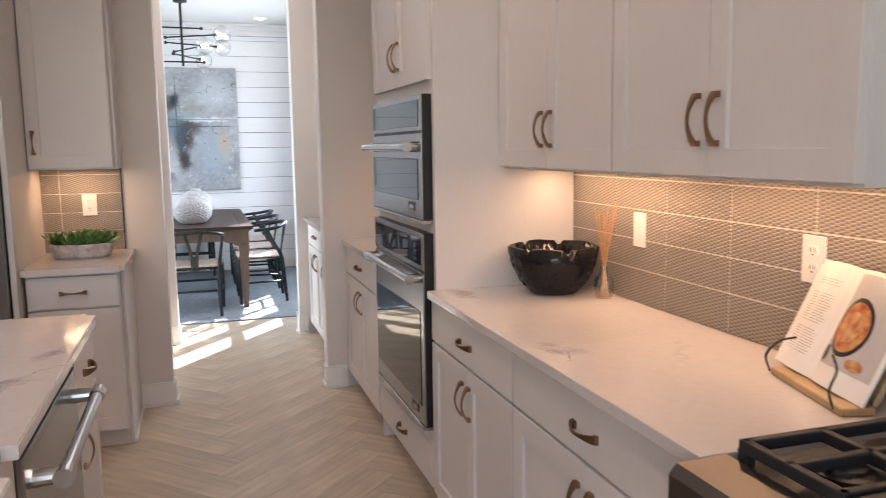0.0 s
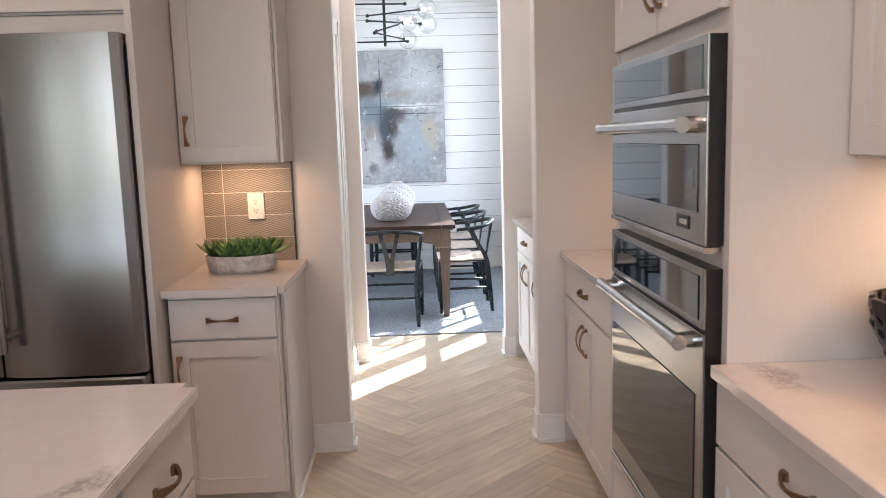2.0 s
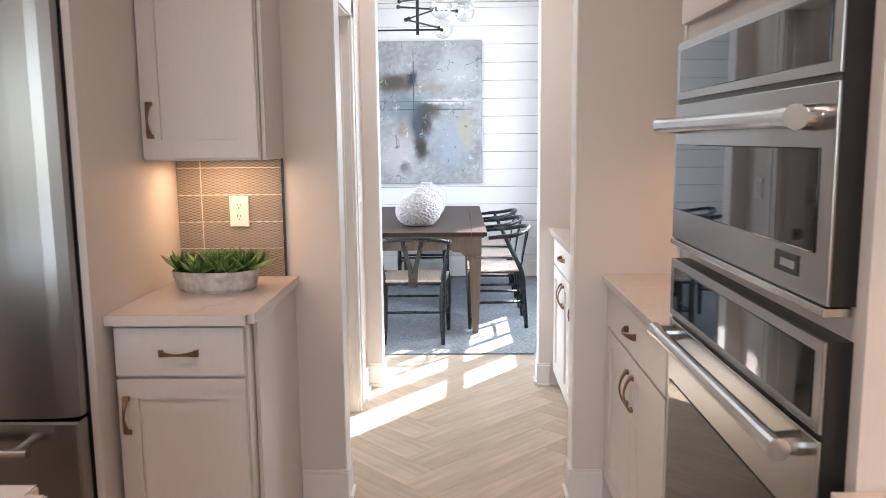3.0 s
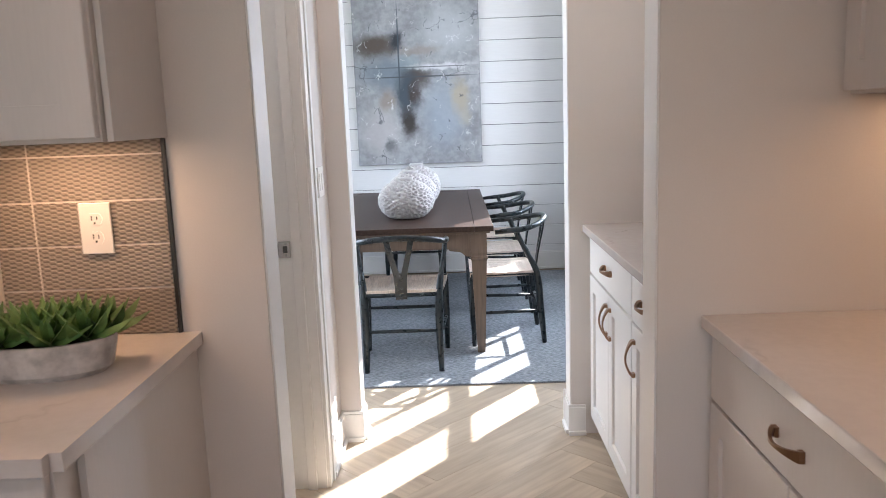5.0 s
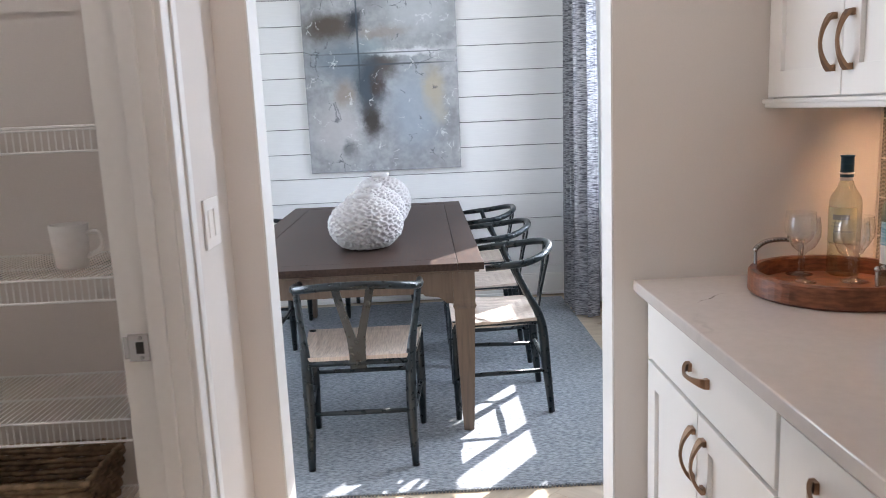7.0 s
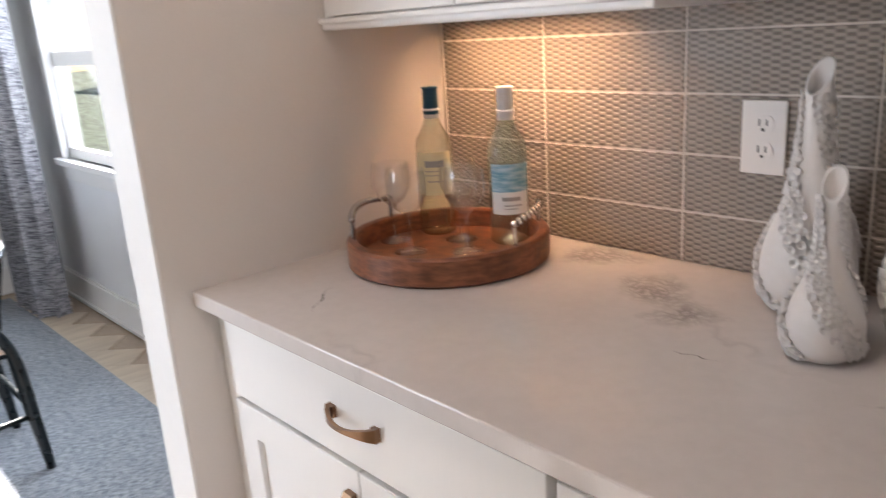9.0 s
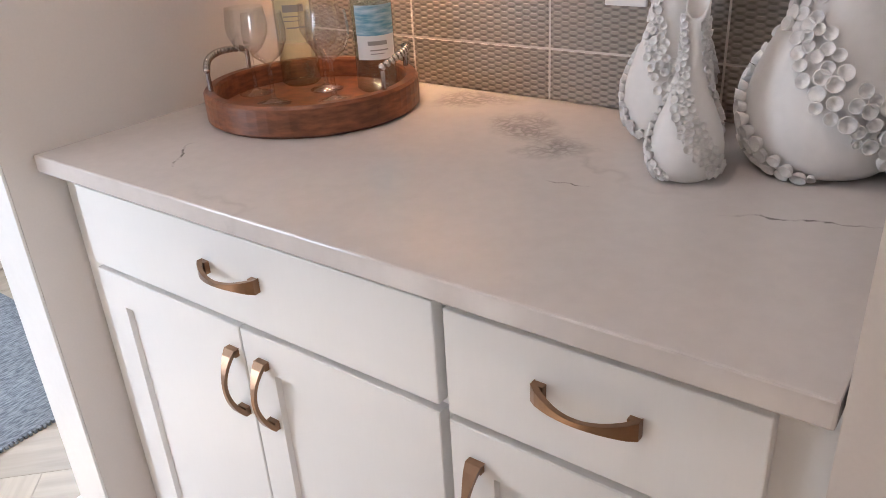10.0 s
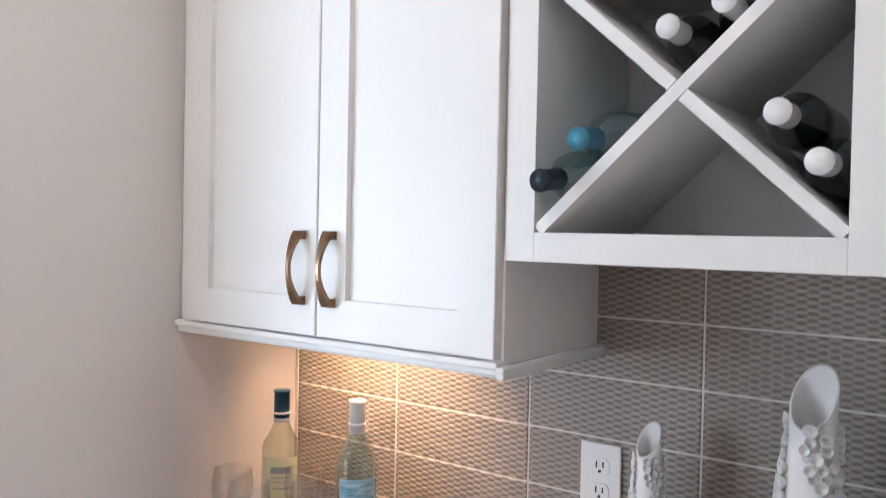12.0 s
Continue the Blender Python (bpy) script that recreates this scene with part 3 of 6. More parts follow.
bm = solid(-60, 60, -60, 60, -0.5, -0.12)
tagged(setting("ground", bm, M_GRASS, "green lawn outside the house", "ground"))
# added emissive sheet, so the view through the windows burns out bright
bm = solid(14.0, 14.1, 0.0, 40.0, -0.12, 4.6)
setting("backdrop", bm, M_BACKDROP, "plain glowing backdrop sheet beyond the lawn", "backdrop")
bm = solid(-4.3, 1.95, -2.9, FAR + 0.1, -0.11, -0.012)
setting("floor", bm, M_SUBFLOOR, "pale oak floor laid in herringbone", "floor")
bm = solid(-4.3, 2.0, -2.9, FAR + 0.2, CEIL, CEIL + 0.15)
setting("ceiling", bm, M_CEIL, "plain white painted ceiling", "ceiling")

bm = solid(KW, KW + 0.2, -2.9, Y1, 0, CEIL)
setting("wall_kitchen_east", bm, M_WALL, "warm white painted kitchen wall", "wall")
bm = bmesh.new()
box(bm, -4.3, LX, Y1, Y2, 0, CEIL)
box(bm, RX, 1.93, Y1, Y2, 0, CEIL)
box(bm, LX, RX, Y1, Y2, HEAD, CEIL)
box(bm, 1.075, 1.93, Y2, 5.238, 0, CEIL)
setting("wall_kitchen_north", bm, M_WALL, "warm white wall with a wide opening", "wall")
bm = bmesh.new()
box(bm, BW, 1.93, 5.238, Y3, 0, CEIL)
setting("wall_niche", bm, M_WALL, "warm white wall behind the buffet", "wall")
bm = bmesh.new()
box(bm, -4.3, LX, Y3, Y4, 0, CEIL)
box(bm, RX2, 1.93, Y3, Y4, 0, CEIL)
box(bm, LX, RX2, Y3, Y4, HEAD, CEIL)
setting("wall_dining_south", bm, M_WALL, "warm white wall with an opening to the dining room", "wall")
# passage wall with the pantry doorway
PY0, PY1 = 5.22, 6.04
bm = bmesh.new()
box(bm, -0.10, 0.03, Y2, PY0, 0, CEIL)
box(bm, -0.10, 0.03, PY1, Y3, 0, CEIL)
box(bm, -0.10, 0.03, PY0, PY1, 2.05, CEIL)
setting("wall_passage", bm, M_WALL, "white wall with the pantry doorway", "wall")
bm = bmesh.new()
box(bm, -1.5, -1.38, Y2, Y3, 0, CEIL)
setting("wall_pantry", bm, M_TRIM, "white pantry wall", "wall")
# kitchen walls behind the camera, with a window
bm = bmesh.new()
box(bm, -4.3, -4.15, -2.9, Y1, 0, CEIL)
setting("wall_kitchen_west", bm, M_WALL, "warm white painted wall", "wall")
bm = bmesh.new()
box(bm, -4.3, -4.0, -2.9, -2.75, 0, CEIL)
box(bm, -3.0, -2.5, -2.9, -2.75, 0, CEIL)
box(bm, -4.0, -3.0, -2.9, -2.75, 2.4, CEIL)
box(bm, 1.3, 1.93, -2.9, -2.75, 0, CEIL)
box(bm, -2.5, 1.3, -2.9, -2.75, 0, 0.75)
box(bm, -2.5, 1.3, -2.9, -2.75, 2.5, CEIL)
setting("wall_kitchen_south", bm, M_WALL, "warm white wall with a wide window", "wall")
# dining room walls
WZ0, WZ1 = 0.82, 2.14
W2, W1 = (7.60, 8.36), (8.46, 9.40)
bm = bmesh.new()
box(bm, DW, 1.87, Y4, W2[0], 0, CEIL)
box(bm, DW, 1.87, W2[1], W1[0], 0, CEIL)
box(bm, DW, 1.87, W1[1], FAR, 0, CEIL)
for a, b in (W1, W2):
    box(bm, DW, 1.87, a, b, 0, WZ0)
    box(bm, DW, 1.87, a, b, WZ1, CEIL)
setting("wall_dining_east", bm, M_BOARD, "white dining room wall with two windows", "wall")
# unseen west wall; its opening is added behind the side fill
bm = bmesh.new()
box(bm, -2.15, -2.0, Y4, 7.0, 0, CEIL)
box(bm, -2.15, -2.0, 9.6, FAR, 0, CEIL)
box(bm, -2.15, -2.0, 7.0, 9.6, 0, 0.8)
box(bm, -2.15, -2.0, 7.0, 9.6, 2.5, CEIL)
setting("wall_dining_west", bm, M_BOARD, "white dining room wall", "wall")
bm = solid(-2.15, 1.93, FAR, FAR + 0.15, 0, CEIL)
wall_north = setting("wall_dining_north", bm, M_GAP, "white shiplap wall of horizontal boards", "wall")


def base_run(bm, x0, y0, x1, y1, out, h=0.135):
    """Baseboard with a shoe along a wall line; out: unit vector into the room."""
    ox, oy = out
    for depth, z0, z1 in ((0.014, 0.0, h - 0.012), (0.009, h - 0.012, h), (0.026, 0.0, 0.019)):
        box(bm, min(x0, x1, x0 + ox * depth), max(x0, x1, x0 + ox * depth), min(y0, y1, y0 + oy * depth), max(y0, y1, y0 + oy * depth), z0, z1, 0.002)


bm = bmesh.new()
base_run(bm, -0.055, Y1, LX + 0.014, Y1, (0, -1))
base_run(bm, LX, Y1, LX, Y2, (1, 0))
base_run(bm, RX - 0.014, Y1, 1.128, Y1, (0, -1))
base_run(bm, RX, Y1, RX, Y2, (-1, 0))
base_run(bm, 0.03, PY1 + 0.075, 0.03, Y3, (1, 0))
base_run(bm, 0.03, Y3, LX + 0.014, Y3, (0, -1))
base_run(bm, LX, Y3, LX, Y4, (1, 0))
base_run(bm, RX2, Y3, RX2, Y4, (-1, 0))
base_run(bm, RX2 - 0.014, Y3, 1.09, Y3, (0, -1))
base_run(bm, -2.0, FAR - 0.022, DW, FAR - 0.022, (0, -1), 0.16)
base_run(bm, DW, Y4, DW, FAR, (-1, 0), 0.16)
base_run(bm, RX, Y4, DW, Y4, (0, 1), 0.16)
setting("baseboard", bm, M_TRIM, "white painted baseboard with shoe moulding", "baseboard")
bm = bmesh.new()
for d, z0, z1 in ((0.09, CEIL - 0.03, CEIL - 0.002), (0.06, CEIL - 0.075, CEIL - 0.03), (0.035, CEIL - 0.135, CEIL - 0.075)):
    box(bm, -2.0, DW, FAR - 0.022 - d, FAR - 0.022, z0, z1, 0.004)
    box(bm, DW - d, DW, Y4, FAR, z0, z1, 0.004)
setting("trim", bm, M_TRIM, "white stepped crown moulding", "crown moulding")

bm = bmesh.new()
for x0, x1, y0, y1 in ((LX, LX + 0.005, Y1 + 0.004, Y2), (RX - 0.005, RX, Y1 + 0.004, Y2), (LX, LX + 0.005, Y3 + 0.002, Y4), (RX2 - 0.005, RX2, Y3 + 0.002, Y4)):
    box(bm, x0, x1, y0, y1, 0.136, HEAD, 0.001)
setting("trim_opening", bm, M_TRIM, "white painted lining of the wall openings", "trim")

# pantry doorway: jambs, stop, casing, strike plate
t = thing("door_frame", -0.03, PY1, 0, "white painted pantry door frame, door swung away", "door frame")
bm = bmesh.new()
box(bm, -0.103, 0.033, PY1 - 0.02, PY1, 0, 2.05, 0.002)
box(bm, -0.103, 0.033, PY0, PY0 + 0.02, 0, 2.05, 0.002)
box(bm, -0.103, 0.033, PY0, PY1, 2.03, 2.05, 0.002)
part("jamb", bm, M_TRIM, t)
bm = bmesh.new()
box(bm, -0.040, -0.004, PY1 - 0.032, PY1 - 0.02, 0, 2.03, 0.002)
box(bm, -0.040, -0.004, PY0 + 0.02, PY0 + 0.032, 0, 2.03, 0.002)
part("stop", bm, M_TRIM, t)
bm = bmesh.new()
for y0, y1 in ((PY1 - 0.012, PY1 + 0.07), (PY0 - 0.07, PY0 + 0.012)):
    box(bm, 0.03, 0.046, y0, y1, 0, 2.12, 0.003)
    box(bm, 0.046, 0.052, y0 + (0.05 if y0 > 5.5 else 0.0), y1 - (0.0 if y0 > 5.5 else 0.05), 0, 2.12, 0.002)
box(bm, 0.03, 0.046, PY0 - 0.07, PY1 + 0.07, 2.035, 2.12, 0.003)
part("casing", bm, M_TRIM, t)
bm = bmesh.new()
box(bm, -0.088, -0.045, PY1 - 0.0230, PY1 - 0.02, 0.901, 0.960, 0.001)
box(bm, -0.098, -0.087, PY1 - 0.0235, PY1 - 0.012, 0.908, 0.954, 0.001)
sp = part("strike_plate", bm, M_STEELB, t, "satin nickel strike plate")
for z in (0.909, 0.951):
    part("screw", tube(bmesh.new(), [(-0.062, PY1 - 0.0228, z), (-0.062, PY1 - 0.0242, z)], 0.0042, 10), M_STEEL, sp)
bm = solid(-0.072, -0.056, PY1 - 0.0238, PY1 - 0.0228, 0.918, 0.943)
part("latch_hole", bm, M_SLOT, sp)

# windows of the dining room
for i, (a, b) in enumerate((W1, W2)):
    t = thing("window_%d" % (i + 1), 1.83, (a + b) / 2, WZ0, "white framed window with muntins and a deep sill", "window")
    tagged(t, kind="structure")
    bm = bmesh.new()
    for y0, y1, z0, z1 in ((a, a + 0.02, WZ0, WZ1), (b - 0.02, b, WZ0, WZ1), (a, b, WZ0, WZ0 + 0.05), (a, b, WZ1 - 0.05, WZ1), (a, b, 1.275, 1.345)):
        box(bm, 1.80, 1.85, y0, y1, z0, z1, 0.003)
    part("window_frame", bm, M_TRIM, t)
    mid = a + 0.345
    bm = solid(1.805, 1.835, mid - 0.014, mid + 0.014, WZ0 + 0.05, WZ1 - 0.05)
    part("muntin", bm, M_TRIM, t)
    bm = solid(DW - 0.05, 1.80, a - 0.06, b + 0.06, WZ0 - 0.03, WZ0, 0.004)
    part("window_sill", bm, M_TRIM, t)
    bm = bmesh.new()
    for y0, y1, z0, z1 in ((a - 0.085, a, WZ0, WZ1 + 0.09), (b, b + 0.085, WZ0, WZ1 + 0.09), (a, b, WZ1, WZ1 + 0.09), (a - 0.05, b + 0.05, WZ0 - 0.11, WZ0 - 0.03)):
        box(bm, DW - 0.016, DW, y0, y1, z0, z1, 0.003)
    part("casing", bm, M_TRIM, t)
    bm = solid(1.822, 1.826, a + 0.03, b - 0.03, WZ0 + 0.05, WZ1 - 0.05)
    pane = part("pane", bm, M_GLASS, t)
    pane.visible_shadow = False


def curtain(y0, y1, x, name):
    t = thing(name, x, (y0 + y1) / 2, 0, "grey slub-weave curtain hanging in folds to the floor", "curtain", "window curtains")
    bm = bmesh.new()
    n = 64
    cols = []
    for i in range(n + 1):
        u = i / n
        ph = u * math.pi * 2 * 4.5
        y = y0 + (y1 - y0) * u + 0.012 * math.sin(2 * ph)
        col = []
        for z in (0.012, 0.7, 1.5, 2.2, 2.66):
            f = 0.080 * math.sin(ph) * (1.0 - 0.25 * z / 2.66) + 0.008 * math.sin(5 * u + z)
            col.append((bm.verts.new((x + f, y, z)), bm.verts.new((x + f + 0.006, y, z))))
        cols.append(col)
    for a, b in zip(cols, cols[1:]):
        for k in range(4):
            for s in (0, 1):
                bm.faces.new((a[k][s], b[k][s], b[k + 1][s], a[k + 1][s]))
    part("fabric", bm, M_CURTAIN, t, smooth=True)
    bm = tube(bmesh.new(), [(x, y0 - 0.03, 2.68), (x, y1 + 0.06, 2.68)], 0.014)
    part("rod", bm, M_BLACK, t, "black curtain rod")


curtain(9.36, 9.82, 1.565, "curtain")
curtain(7.25, 7.80, 1.68, "curtain")

# ---------------------------------------------------------------- kitchen, oven side
FR = Face((1.152, 0, 0), (0, 1, 0), (-1, 0, 0))
base_cabinet("base_cabinet", FR, 2.385, 3.185, 0.566, (1.45, 2.79, 0), "greige painted base cabinet with drawer over two shaker doors", M_CAB, 2, "base cabinets")
base_cabinet("base_cabinet", FR, 1.505, 2.385, 0.566, (1.45, 1.94, 0), "greige painted base cabinet beside the range", M_CAB, 2, "base cabinets")
base_cabinet("base_cabinet", FR, 4.13, 4.985, 0.566, (1.45, 4.56, 0), "greige painted base cabinet between oven tower and wall", M_CAB, 2, "base cabinets")


def countertop(name, bm, at, label, material=None):
    t = thing(name, *at, label, "countertop")
    part("slab", bm, material or M_QUARTZ, t)
    return t


countertop("countertop", solid(1.110, KW - 0.002, 1.492, 3.164, 0.884, 0.914, 0.003), (1.42, 2.3, 0.884), "white veined quartz countertop beside the range", M_QUARTZK)
countertop("countertop", solid(1.112, KW - 0.002, 4.115, Y1 - 0.002, 0.884, 0.914, 0.003), (1.42, 4.55, 0.884), "white quartz countertop past the oven tower")
FU = Face((1.424, 0, 0), (0, 1, 0), (-1, 0, 0))
upper_cabinet("wall_cabinet", FU, 2.325, 3.164, 1.368, 2.44, 0.302, (1.58, 2.75, 1.368), "greige shaker wall cabinet over the black bowl", M_CAB, 2, "wall cabinets")
upper_cabinet("wall_cabinet", FU, 1.478, 2.325, 1.368, 2.44, 0.302, (1.58, 1.89, 1.368), "greige shaker wall cabinet over the cookbook", M_CAB, 2, "wall cabinets")
upper_cabinet("wall_cabinet", FU, 4.13, 4.99, 1.40, 2.44, 0.302, (1.58, 4.56, 1.40), "greige shaker wall cabinet past the oven tower", M_CAB, 2, "wall cabinets")

# oven tower
t = thing("oven_tower", 1.43, 3.65, 0, "tall greige cabinet housing two wall ovens", "cabinet")
bm = bmesh.new()
box(bm, 1.148, KW - 0.002, 3.166, 3.19, 0.0, 2.44, 0.001)
part("side_panel", bm, M_CAB, t)
part("side_panel", solid(1.148, KW - 0.002, 4.10, 4.124, 0.0, 2.44, 0.001), M_CAB, t)
bm = bmesh.new()
box(bm, 1.152, KW - 0.004, 3.191, 4.099, 0.10, 2.438)
box(bm, 1.22, KW - 0.004, 3.191, 4.099, 0.0, 0.10)
part("carcass", bm, M_CAB, t)
FT = Face((1.152, 0, 0), (0, 1, 0), (-1, 0, 0))
GT = Face((1.132, 0, 0), (0, 1, 0), (-1, 0, 0))
d = drawer(FT, 3.20, 4.09, 0.115, 0.285, t, M_CAB)
pull(GT, 3.645, 0.205, False, d)
a = shaker(FT, 3.20, 3.643, 1.70, 2.43, t, M_CAB)
pull(GT, 3.61, 1.825, True, a)
a = shaker(FT, 3.647, 4.09, 1.70, 2.43, t, M_CAB)
pull(GT, 3.68, 1.825, True, a)

OY0, OY1 = 3.205, 4.03


def wall_oven(name, z0, zc, z1, label):
    """A built-in oven: control band over a door with a window and a bar handle."""
    t = thing(name, 1.13, (OY0 + OY1) / 2, z0, label, "oven")
    F = Face((1.148, 0, 0), (0, 1, 0), (-1, 0, 0))
    bm = bmesh.new()
    F.box(bm, OY0 + 0.001, OY1 - 0.001, z0 + 0.012, z1 - 0.001, -0.05, 0.033)
    part("body", bm, M_BLACK, t)
    bm = bmesh.new()
    F.box(bm, OY0, OY1, zc + 0.01, z1, 0.0335, 0.040, 0.002)
    c = part("control_panel", bm, M_STEEL, t)
    bm = bmesh.new()
    F.box(bm, OY0 + 0.03, OY1 - 0.035, zc + 0.028, z1 - 0.02, 0.039, 0.0425, 0.001)
    part("control_glass", bm, M_BLACKGL, c, "dark glass control display")
    bm = bmesh.new()
    F.box(bm, OY0, OY1, z0 + 0.012, zc, 0.0335, 0.040, 0.002)
    door = part("oven_door", bm, M_STEEL, t)
    bm = bmesh.new()
    F.box(bm, OY0 + 0.045, OY1 - 0.022, z0 + 0.085, zc - (0.095 if z0 > 1 else 0.155), 0.039, 0.0425, 0.002)
    part("door_glass", bm, M_BLACKGL, door, "black oven door glass")
    # handle: a round bar held by two stout posts
    hz = zc - (0.05 if z0 > 1 else 0.025)
    bm = tube(bmesh.new(), [F.at(OY0 + 0.03, hz, 0.085), F.at(OY0 + 0.10, hz, 0.085), F.at(OY1 - 0.10, hz, 0.085), F.at(OY1 - 0.03, hz, 0.085)], [0.019, 0.0155, 0.0155, 0.019], 16)
    part("handle", bm, M_STEELB, door, smooth=False)
    for y in (OY0 + 0.06, OY1 - 0.06):
        bm = tube(bmesh.new(), [F.at(y, hz, 0.038), F.at(y, hz, 0.085)], [0.021, 0.017], 16)
        part("handle_post", bm, M_STEELB, door)
    bm = bmesh.new()
    F.box(bm, OY0 + 0.10, OY0 + 0.185, z0 + 0.040, z0 + 0.073, 0.039, 0.043, 0.001)
    bd = part("badge", bm, M_BLACK, door, "small dark maker's badge")
    bm = bmesh.new()
    F.box(bm, OY0 + 0.106, OY0 + 0.16, z0 + 0.050, z0 + 0.063, 0.0425, 0.0438)
    part("badge_mark", bm, M_STEELB, bd)
    bm = bmesh.new()
    F.box(bm, OY0, OY1, z0 - 0.004, z0 + 0.010, 0.0, 0.044, 0.002)
    part("bottom_trim", bm, M_STEELB, t)
    return t


wall_oven("upper_oven", 1.165, 1.502, 1.648, "built-in stainless steel microwave oven with black glass")
wall_oven("lower_oven", 0.352, 0.972, 1.125, "built-in stainless steel wall oven with black glass door")

# range
t = thing("range_cooker", 1.38, 1.115, 0, "stainless steel gas range with cast-iron grates", "range")
bm = solid(1.10, KW - 0.01, 0.735, 1.487, 0.09, 0.895, 0.003)
part("body", bm, M_STEEL, t)
bm = bmesh.new()
prof = [(1.045, 0.80), (1.045, 0.895), (1.06, 0.912), (1.16, 0.915), (1.16, 0.80)]
vs = [[bm.verts.new((x, y, z)) for x, z in prof] for y in (0.735, 1.487)]
for k in range(5):
    bm.faces.new((vs[0][k], vs[0][(k + 1) % 5], vs[1][(k + 1) % 5], vs[1][k]))
bm.faces.new(vs[0])
bm.faces.new(vs[1])
part("front_ledge", bm, M_LEDGE, t)
bm = solid(1.16, KW - 0.03, 0.75, 1.475, 0.896, 0.905, 0.002)
part("hob", bm, M_BLACK, t, "black enamelled hob")
for gy in (0.76, 1.001, 1.242):
    bm = bmesh.new()
    y0, y1, x0, x1 = gy, gy + 0.228, 1.17, 1.68
    for a in (y0, y1 - 0.018, (y0 + y1) / 2 - 0.007):
        box(bm, x0, x1, a, a + 0.018, 0.925, 0.947, 0.003)
    for a in (x0, x1 - 0.02, x0 + 0.16, x0 + 0.33):
        box(bm, a, a + 0.018, y0, y1, 0.925, 0.947, 0.003)
    for a in (x0, x1 - 0.02):
        for b in (y0, y1 - 0.02):
            box(bm, a, a + 0.02, b, b + 0.02, 0.904, 0.93)
    part("grate", bm, M_IRON, t, "cast-iron grate")
    for bx in (1.29, 1.55):
        bm = lathe(bmesh.new(), [(0, 0.0), (0.05, 0.0), (0.05, 0.012), (0.035, 0.016), (0.033, 0.022), (0, 0.023)], bx, (y0 + y1) / 2, 0.9055, 20)
        part("burner", bm, M_BLACK, t)
for k in range(5):
    y = 0.80 + 0.155 * k
    bm = tube(bmesh.new(), [(1.046, y, 0.85), (1.015, y, 0.85)], [0.021, 0.018], 14)
    part("knob", bm, M_STEELB, t)

# black bowl
t = thing("black_bowl", 1.538, 2.967, 0.914, "glossy black ceramic bowl with wavy carved rim", "bowl")
bm = bmesh.new()
n, prof = 160, [(0.0, 0.004), (0.06, 0.0), (0.085, 0.004), (0.125, 0.05), (0.152, 0.105), (0.165, 0.168), (0.153, 0.172), (0.140, 0.11), (0.112, 0.06), (0.07, 0.02), (0, 0.016)]
lathe(bm, prof, 0, 0, 0, n)
for v in bm.verts:
    a = math.atan2(v.co.y, v.co.x)
    r = math.hypot(v.co.x, v.co.y)
    if v.co.z > 0.15:
        v.co.z += 0.004 - 0.015 * math.exp(-((((a + 0.35) % 0.8976) - 0.449) / 0.075) ** 4) + 0.002 * math.sin(5 * a)
        k = 1 + 0.022 * math.sin(9 * a + 0.3)
        v.co.x *= k
        v.co.y *= k
    elif 0.02 < v.co.z and r > 0.1:
        k = 1 + 0.012 * math.sin(24 * a + 60 * v.co.z)
        v.co.x *= k
        v.co.y *= k
part("bowl", bm, M_BOWL, t, local=True, smooth=True)
rnd = random.Random(4)
for k in range(150):
    a, h = rnd.uniform(0, 6.28), rnd.uniform(0.025, 0.150)
    (r0, z0), (r1, z1) = next((p, q) for p, q in zip(prof[2:5], prof[3:6]) if p[1] <= h <= q[1])
    r = r0 + (r1 - r0) * (h - z0) / (z1 - z0) + 0.0005
    d, s = rnd.uniform(0.014, 0.026), rnd.choice((-1, 1))
    p = [Vector(((r + 0.3 * f * s * d) * math.cos(a + f * d * 4), (r + 0.3 * f * s * d) * math.sin(a + f * d * 4), h + f * s * d * 0.7)) for f in (-0.6, 0, 0.6)]
    part("carved_mark", tube(bmesh.new(), p, [0.001, 0.0042, 0.001], 6), M_BOWL, t, local=True, smooth=True)

# reed diffuser
t = thing("reed_diffuser", 1.655, 2.80, 0.914, "rounded glass reed diffuser with orange reeds", "diffuser")
bm = lathe(bmesh.new(), [(0.0, 0.0), (0.028, 0.0), (0.032, 0.006), (0.036, 0.045), (0.033, 0.068), (0.018, 0.088), (0.014, 0.096), (0.014, 0.112), (0.011, 0.112), (0.011, 0.094), (0.030, 0.066), (0.033, 0.045), (0.028, 0.008), (0.0, 0.006)], 0, 0, 0, 28)
part("bottle", bm, M_GLASS, t, local=True, smooth=True).visible_shadow = False
bm = lathe(bmesh.new(), [(0.0, 0.0065), (0.0275, 0.0085), (0.0305, 0.033), (0.0, 0.033)], 0, 0, 0, 28)
part("oil", bm, M_OIL, t, local=True)
rnd = random.Random(9)
for k in range(11):
    a = 2 * math.pi * k / 11
    s = rnd.uniform(0.035, 0.06)
    bm = tube(bmesh.new(), [(-0.015 * math.cos(a), -0.015 * math.sin(a), 0.006), (s * math.cos(a) * 0.7, s * math.sin(a), rnd.uniform(0.29, 0.34))], 0.0019, 6)
    part("reed", bm, M_REED, t, local=True)

